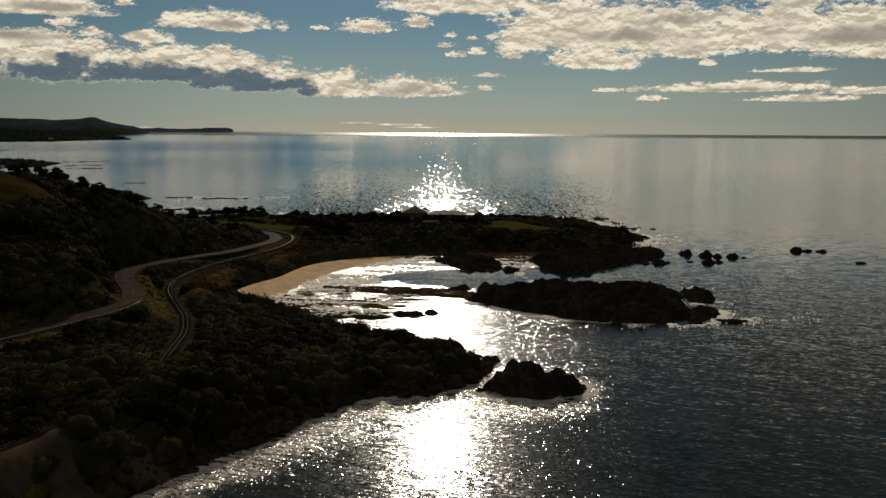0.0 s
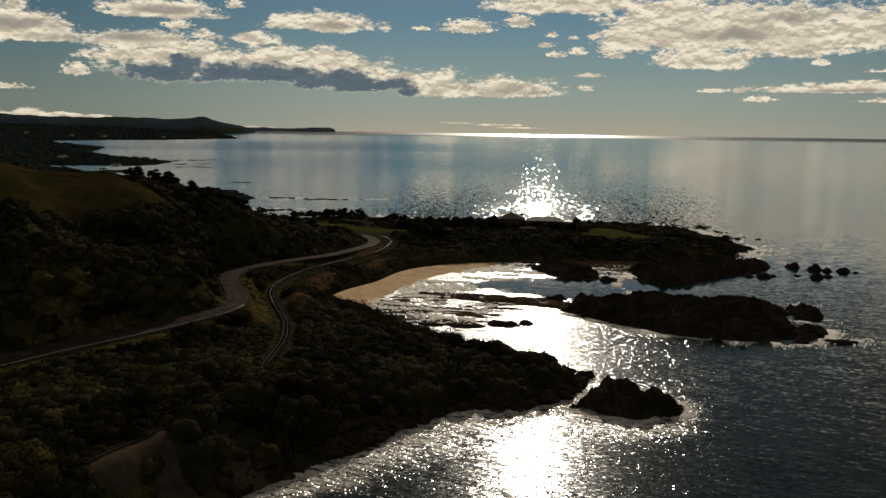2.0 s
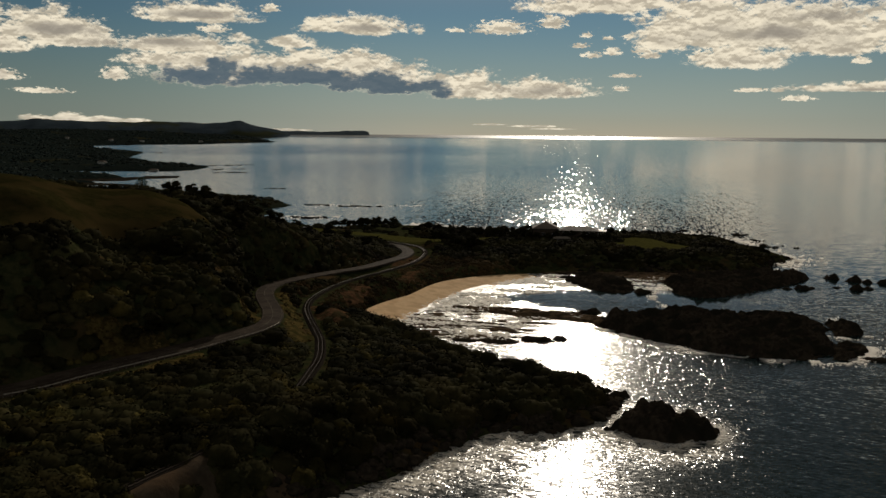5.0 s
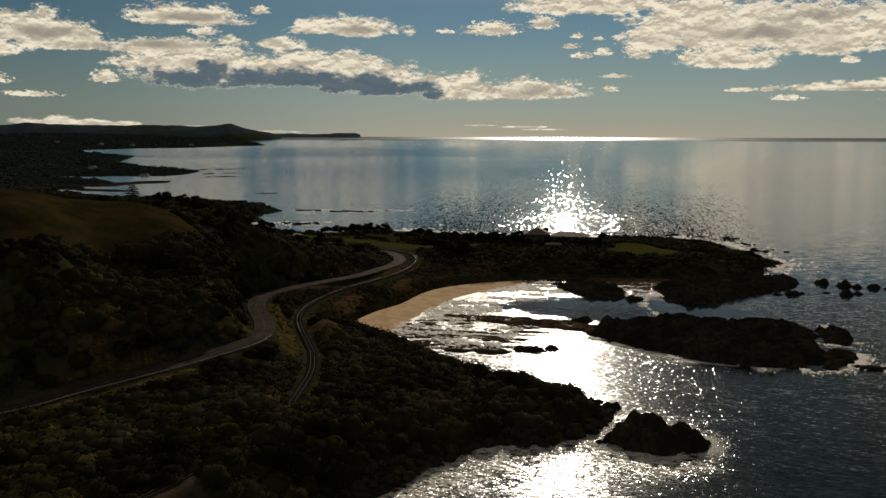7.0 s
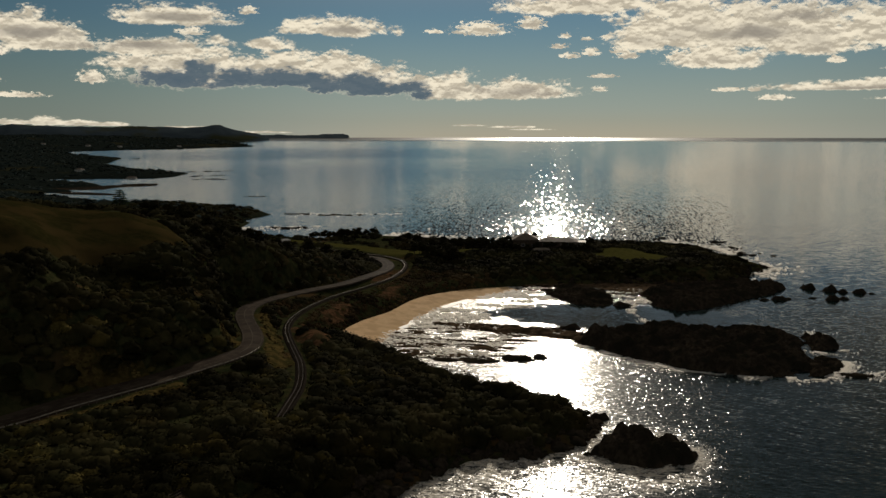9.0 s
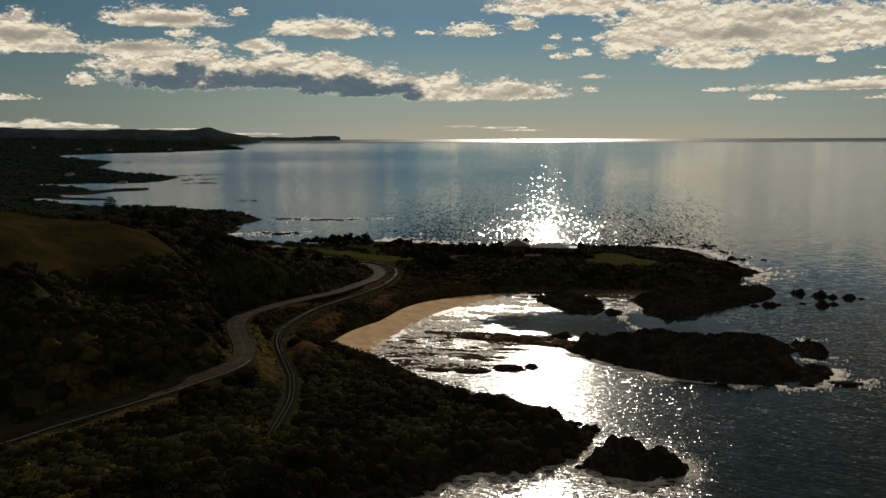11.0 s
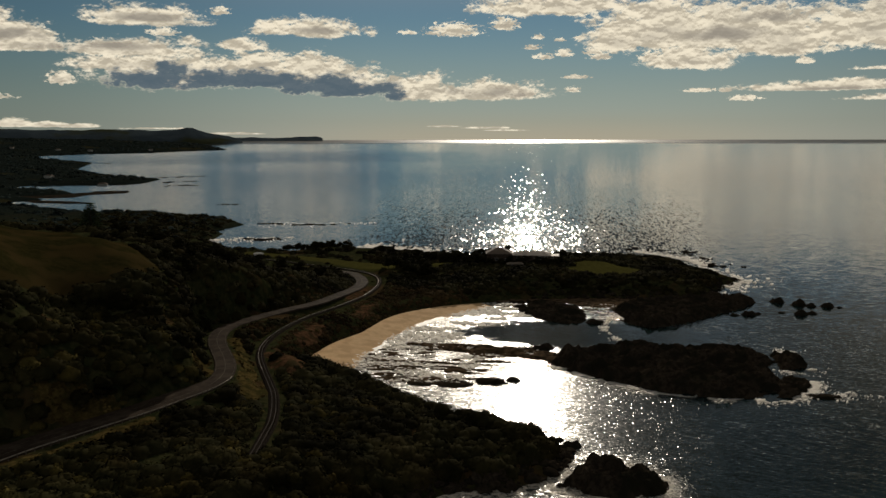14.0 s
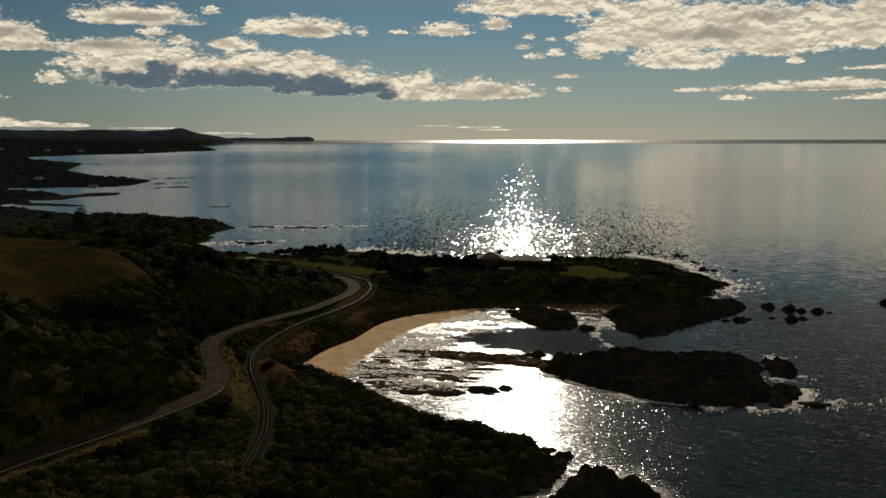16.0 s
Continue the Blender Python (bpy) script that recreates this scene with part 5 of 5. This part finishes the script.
for line, count, near, spread, size in FRINGES:
    at = along(line, count, near, spread, frng)
    at = at[fbm(at[:, 0], at[:, 1], 7.0, 3) > -0.12]
    count = len(at)
    v, f = flecks(at, size * frng.uniform(0.4, 1.6, count), frng)
    thing("sea_foam", "white surf foam washing along the rocks", "foam", kind="stuff", data=mesh_np("sea_foam", v, f, FOAM))
# wash over the cove's shallows
cx, cy = frng.uniform(-66, 20, 26000), frng.uniform(292, 440, 26000)
wave = fbm(cx * 0.65, cy * 1.5, 9.0, 4)
shore = -inside_distance(cx, cy, COAST)
pool = inside_distance(cx, cy, [(-26, 358), (-24, 378), (-11, 387), (6, 397), (18, 391), (39, 403), (43, 363), (25, 350), (7, 345), (-9, 351)]) + fbm(cx, cy, 10.0, 3) * 3
ok = (shore > -3) & (pool < 0) & (wave > -0.10 + shore * 0.004) & (cx < 6 + 0 * cy) & ((cy > 330) | (cx < -22 + (cy - 292) * 0.2))
v, f = flecks(np.stack([cx, cy], 1)[ok], frng.uniform(0.16, 0.6, ok.sum()), frng)
thing("cove_foam", "streaks of white wash over the cove shallows", "foam", kind="stuff", data=mesh_np("cove_foam", v, f, FOAM))
cx, cy = frng.uniform(-12, 62, 5200), frng.uniform(404, 444, 5200)
ok = (fbm(cx * 0.4, cy * 2.4, 7.0, 4) > 0.10) & (inside_distance(cx, cy, COAST) < 1)
v, f = flecks(np.stack([cx, cy], 1)[ok], frng.uniform(0.14, 0.5, ok.sum()), frng)
thing("cove_foam", "streaks of white wash over the reef below the headland", "foam", kind="stuff", data=mesh_np("cove_foam", v, f, FOAM))
wash = spline([(-67, 302, 0), (-65, 315, 0), (-62.5, 328, 0), (-58, 344, 0), (-57, 356, 0), (-53, 368, 0), (-49, 386, 0), (-38, 404, 0), (-32, 417, 0), (-24, 426, 0)], 0.8)
wob = fbm(wash[:, 0], wash[:, 1], 12.0, 3)[:, None] * 2.5
side = sideways(wash)
edge = [np.column_stack([wash[:, :2] + side * (o + wob * k + fbm(wash[:, 0] + o * 9, wash[:, 1], 3.0, 3)[:, None] * 0.6), np.full(len(wash), h)]) for o, k, h in ((-1.2, 1, 0.30), (0.1, 1, 0.17), (1.9, 1.6, 0.07))]
thing("swash_foam", "thin white foam line on the wet sand", "foam", kind="stuff", data=mesh_np("swash_foam", np.stack(edge, 1).reshape(-1, 3), grid_faces(len(wash), 3)[:, ::-1], FLATFOAM))


# ---- houses ----
def hip_roof(a, b, z0, z1, ridge, eave=0.6, thick=0.22):
    bm = bmesh.new()
    base = [bm.verts.new((sx * (a + eave), sy * (b + eave), z0 + dz)) for dz in (-thick, 0) for sx, sy in ((-1, -1), (1, -1), (1, 1), (-1, 1))]
    r0, r1 = bm.verts.new((-ridge, 0, z1)), bm.verts.new((ridge, 0, z1))
    lo, hi = base[:4], base[4:]
    bm.faces.new(lo[::-1])
    for k in range(4):
        bm.faces.new((lo[k], lo[(k + 1) % 4], hi[(k + 1) % 4], hi[k]))
    bm.faces.new((hi[0], hi[1], r1, r0))
    bm.faces.new((hi[1], hi[2], r1))
    bm.faces.new((hi[2], hi[3], r0, r1))
    bm.faces.new((hi[3], hi[0], r0))
    return bm


def window(parent, x, y, z, wide, tall):
    win = part("window", box(x - wide / 2 - 0.08, x + wide / 2 + 0.08, y - 0.05, y + 0.03, z - 0.08, z + tall + 0.08), PALE, parent, "pale window frame")
    part("pane", box(x - wide / 2, x + wide / 2, y - 0.07, y - 0.052, z, z + tall), DARKGLASS, win, "dark glass pane")


def house(label, x, y, z, turn, a, b, wall_h, roof_h, ridge, windows, chimney=False, wall=None):
    ob = thing("house", label, "house", at=(x, y, z), turn=turn)
    part("wall", box(-a, a, -b, b, -2.0, wall_h, 0.03), wall or WALL, ob, "weatherboard walls")
    roof = part("roof", hip_roof(a, b, wall_h, wall_h + roof_h, ridge), ROOFING, ob, "hipped dark roof")
    if chimney:
        part("chimney", box(-0.5, 0.5, 0.3, 1.1, wall_h + roof_h * 0.4, wall_h + roof_h + 0.5, 0.04), WALL, roof)
    for wx, wz, wide, tall in windows:
        window(ob, wx, -b, wz, wide, tall)
    part("door", box(a * 0.12, a * 0.12 + 1.0, -b - 0.06, -b + 0.02, 0.0, 2.05, 0.01), TIMBER, ob, "timber door")
    return ob


house("house with a steep pyramid roof among trees", -17, 517.5, 11.3, 4, 7.4, 6.5, 4.9, 3.1, 0.9, [(-5, 1.0, 1.6, 1.3), (-1.5, 1.0, 1.6, 1.3), (4.5, 1.0, 1.8, 1.3)], True)
b = house("long low house with a shallow hipped roof", 2.6, 519, 12.3, -3, 11.0, 5.5, 2.8, 2.1, 6.5, [(-8, 0.9, 2.0, 1.3), (-4, 0.9, 2.0, 1.3), (5, 0.6, 2.4, 1.7), (8.6, 0.6, 2.4, 1.7)])
for k in range(4):
    part("veranda_post", box(11.4 + 1.4 * k, 11.55 + 1.4 * k, -4.6, -4.45, -1.0, 2.5), PALE, b)
part("veranda_roof", box(10.9, 16.2, -5.4, 4.6, 2.5, 2.75, 0.03), ROOFING, b, "flat veranda roof")
house("small shed with a pale iron roof", -7, 500, 10.4, 8, 4.2, 2.4, 1.7, 0.9, 3.4, [(-2, 0.6, 0.9, 0.7)]).children[1].data.materials[0] = TIMBER
house("small white bach on the flat shore", -183, 574, 3.8, 30, 2.6, 2.0, 2.3, 0.9, 1.4, [(-1.2, 0.8, 0.9, 0.9)], wall=PALE).children[1].data.materials[0] = PALE
TOWN = [(-1530, 3090, 20), (-1650, 3150, -10), (-1480, 3300, 35), (-1750, 3100, 0), (-1900, 3050, 15), (-760, 1490, 20), (-900, 1560, -15)]
for i, (x, y, turn) in enumerate(TOWN):
    house("small pale house on the far shore", x, y, float(on_land(x, y)) + 0.2, turn, 8, 5, 4.0, 2.5, 4, [(-3, 1, 2, 1.5), (3, 1, 2, 1.5)], wall=PALE)

# ---- far hills and island ----
def far_hill(name, label, u0, u1, dist, base, top, seed, skyline, cliff=False, mat=None):
    """A long hill across the far distance between two bearings (degrees, left is positive)."""
    n, m = 180, 14
    u = np.radians(np.linspace(u0, u1, n))
    k = np.linspace(0, 1, m)
    U, K = np.meshgrid(u, k, indexing="ij")
    s = np.linspace(0, 1, n)[:, None]
    crest = np.interp(-np.degrees(u), [-p[0] for p in skyline], [p[1] for p in skyline])[:, None] - base
    crest = crest + top * 0.055 * fbm(s * 900 + seed * 31, 0 * s, 26.0, 4)
    ends = ease(s, 0, 0.06) * (ease(1 - s, 0, 0.012) if cliff else ease(1 - s, 0, 0.02))
    R = dist + K * (4860 - dist)
    z = base + crest * ends * np.sin(np.clip(K * 1.25, 0, 1) * np.pi / 2) + fbm(U * dist, R, 90.0, 3) * 4 * K * ends
    z = np.where(K == 0, base - 12, z)
    v = np.stack([-np.sin(U) * R, np.cos(U) * R, z], -1)
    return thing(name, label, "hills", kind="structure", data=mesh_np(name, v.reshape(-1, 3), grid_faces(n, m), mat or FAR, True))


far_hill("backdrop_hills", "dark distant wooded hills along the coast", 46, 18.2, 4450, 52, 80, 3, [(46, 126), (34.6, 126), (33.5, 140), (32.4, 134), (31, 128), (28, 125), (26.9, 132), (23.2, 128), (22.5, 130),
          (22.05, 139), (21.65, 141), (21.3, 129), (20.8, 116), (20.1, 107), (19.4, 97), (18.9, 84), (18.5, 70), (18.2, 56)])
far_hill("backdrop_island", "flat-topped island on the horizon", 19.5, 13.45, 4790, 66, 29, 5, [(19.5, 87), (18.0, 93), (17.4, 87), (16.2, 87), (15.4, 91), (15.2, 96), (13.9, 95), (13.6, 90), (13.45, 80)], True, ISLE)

# ---- guard rail ----
side = sideways(ROAD)
run = [i for i in range(len(ROAD)) if 168 < ROAD[i, 1] < 246]
guard = np.column_stack([ROAD[run, :2] + side[run] * 3.5, ROAD[run, 2] - 0.1])
fence = thing("guard_rail", "galvanised steel guard rail on timber posts beside the road", "guard rail")
part("beam", ribbon(guard, [(-0.02, 0.42), (0.05, 0.47), (-0.03, 0.55), (0.05, 0.63), (-0.02, 0.68)], "beam", GALV), GALV, fence, "corrugated steel beam")
post = None
for i in range(0, len(guard), 1):
    if post is None:
        post = part("post", box(-0.09, 0.09, -0.09, 0.09, -0.8, 0.72, 0.015), TIMBER, fence)
        one = post
    else:
        one = new("post", post.data)
        one.parent = fence
    one.location = guard[i] + np.array([side[run[i]][0] * 0.13, side[run[i]][1] * 0.13, 0])

# ---- boulders along the near shore, and bare slips above it ----
def boulder_mesh(rng):
    bm = bmesh.new()
    bmesh.ops.create_icosphere(bm, subdivisions=2, radius=1)
    o = Vector(rng.uniform(-50, 50, 3))
    for p in bm.verts:
        k = 1 + 0.45 * noise.noise(p.co * 1.3 + o) + 0.2 * noise.noise(p.co * 3 + o)
        p.co = Vector((p.co.x * 1.2, p.co.y, p.co.z * 0.75)) * k
    v, f = [p.co.copy() for p in bm.verts], [[q.index for q in t.verts] for t in bm.faces]
    bm.free()
    return np.array(v), np.array(f)


brng = np.random.RandomState(8)
moulds = [boulder_mesh(brng) for k in range(6)]


def boulders(name, label, line, count, spread, lo, hi, seed, mat=None):
    rng = np.random.RandomState(seed)
    p = spline([(*q, 0) for q in line], 1.0)
    sd = sideways(p)
    vs, fs, total = [], [], 0
    for k in range(count):
        i = rng.randint(len(p))
        at = p[i, :2] + sd[i] * rng.uniform(-spread, 0.3)
        r = lo + (hi - lo) * rng.rand() ** 3
        v, f = moulds[k % 6]
        t = rng.uniform(0, 6.28)
        turn = np.array([[math.cos(t), -math.sin(t), 0], [math.sin(t), math.cos(t), 0], [0, 0, 1]])
        z = max(float(on_land(at[0], at[1])), -0.3)
        vs.append((v * r) @ turn.T + [at[0], at[1], z + r * 0.15])
        fs.append(f + total)
        total += len(v)
    return thing(name, label, "boulders", kind="stuff", data=mesh_np(name, np.vstack(vs), np.vstack(fs), mat or ROCK))


def single_boulders(line, count, spread, lo, hi, seed):
    """Boulders that lie apart, each a thing of its own on one of a few shared meshes."""
    rng = np.random.RandomState(seed)
    shapes = [mesh_np("boulder", v, f, ROCK) for v, f in moulds]
    p = spline([(*q, 0) for q in line], 1.0)
    sd = sideways(p)
    for k in range(count):
        i = rng.randint(len(p))
        at = p[i, :2] + sd[i] * rng.uniform(-spread, 0.6)
        r = lo + (hi - lo) * rng.rand() ** 2
        ob = thing("boulder", "dark wet boulder on the near shore", "boulder", "boulders along the near shore",
                   at=(at[0], at[1], max(float(on_land(at[0], at[1])), -0.3) + r * 0.15), turn=rng.uniform(0, 360), data=shapes[k % 6])
        ob.scale = (r, r * rng.uniform(0.8, 1.1), r * rng.uniform(0.7, 1.1))


single_boulders(NEAR_COAST[3:], 240, 6, 0.6, 1.9, 15)
boulders("shore_boulders", "dark wet stones heaped along the near shore", NEAR_COAST[3:], 380, 7, 0.25, 0.9, 5)
boulders("shore_boulders", "dark boulders below the headland", [(-5, 437)] + HEAD_FRONT, 420, 6, 0.4, 1.8, 6)
boulders("shore_boulders", "dark boulders at the back of the beach", [(-82, 298), (-81, 321), (-77, 344), (-71, 360), (-68, 389), (-63, 408)][::-1], 160, 3, 0.2, 0.8, 7)
boulders("stone_rubble", "pale broken stones tumbled at the end of the beach", [(-78, 316), (-81, 306), (-83, 296)], 60, 6, 0.2, 0.9, 9, PALEROCK)
# ---- sleepers, last ----
dense = spline(RAIL[::6], 0.75)
ds = sideways(dense)
mould = None
chosen = [i for i in range(len(dense)) if 200 < dense[i, 1] < 325][::1][:290]
for i in chosen:
    if mould is None:
        mould = part("sleeper", box(-1.05, 1.05, -0.1, 0.1, -0.32, -0.17), SLEEPER, railway)
        one = mould
    else:
        one = new("sleeper", mould.data)
        one.parent = railway
    one.location = dense[i]
    one.rotation_euler = (0, 0, math.atan2(ds[i][1], ds[i][0]))
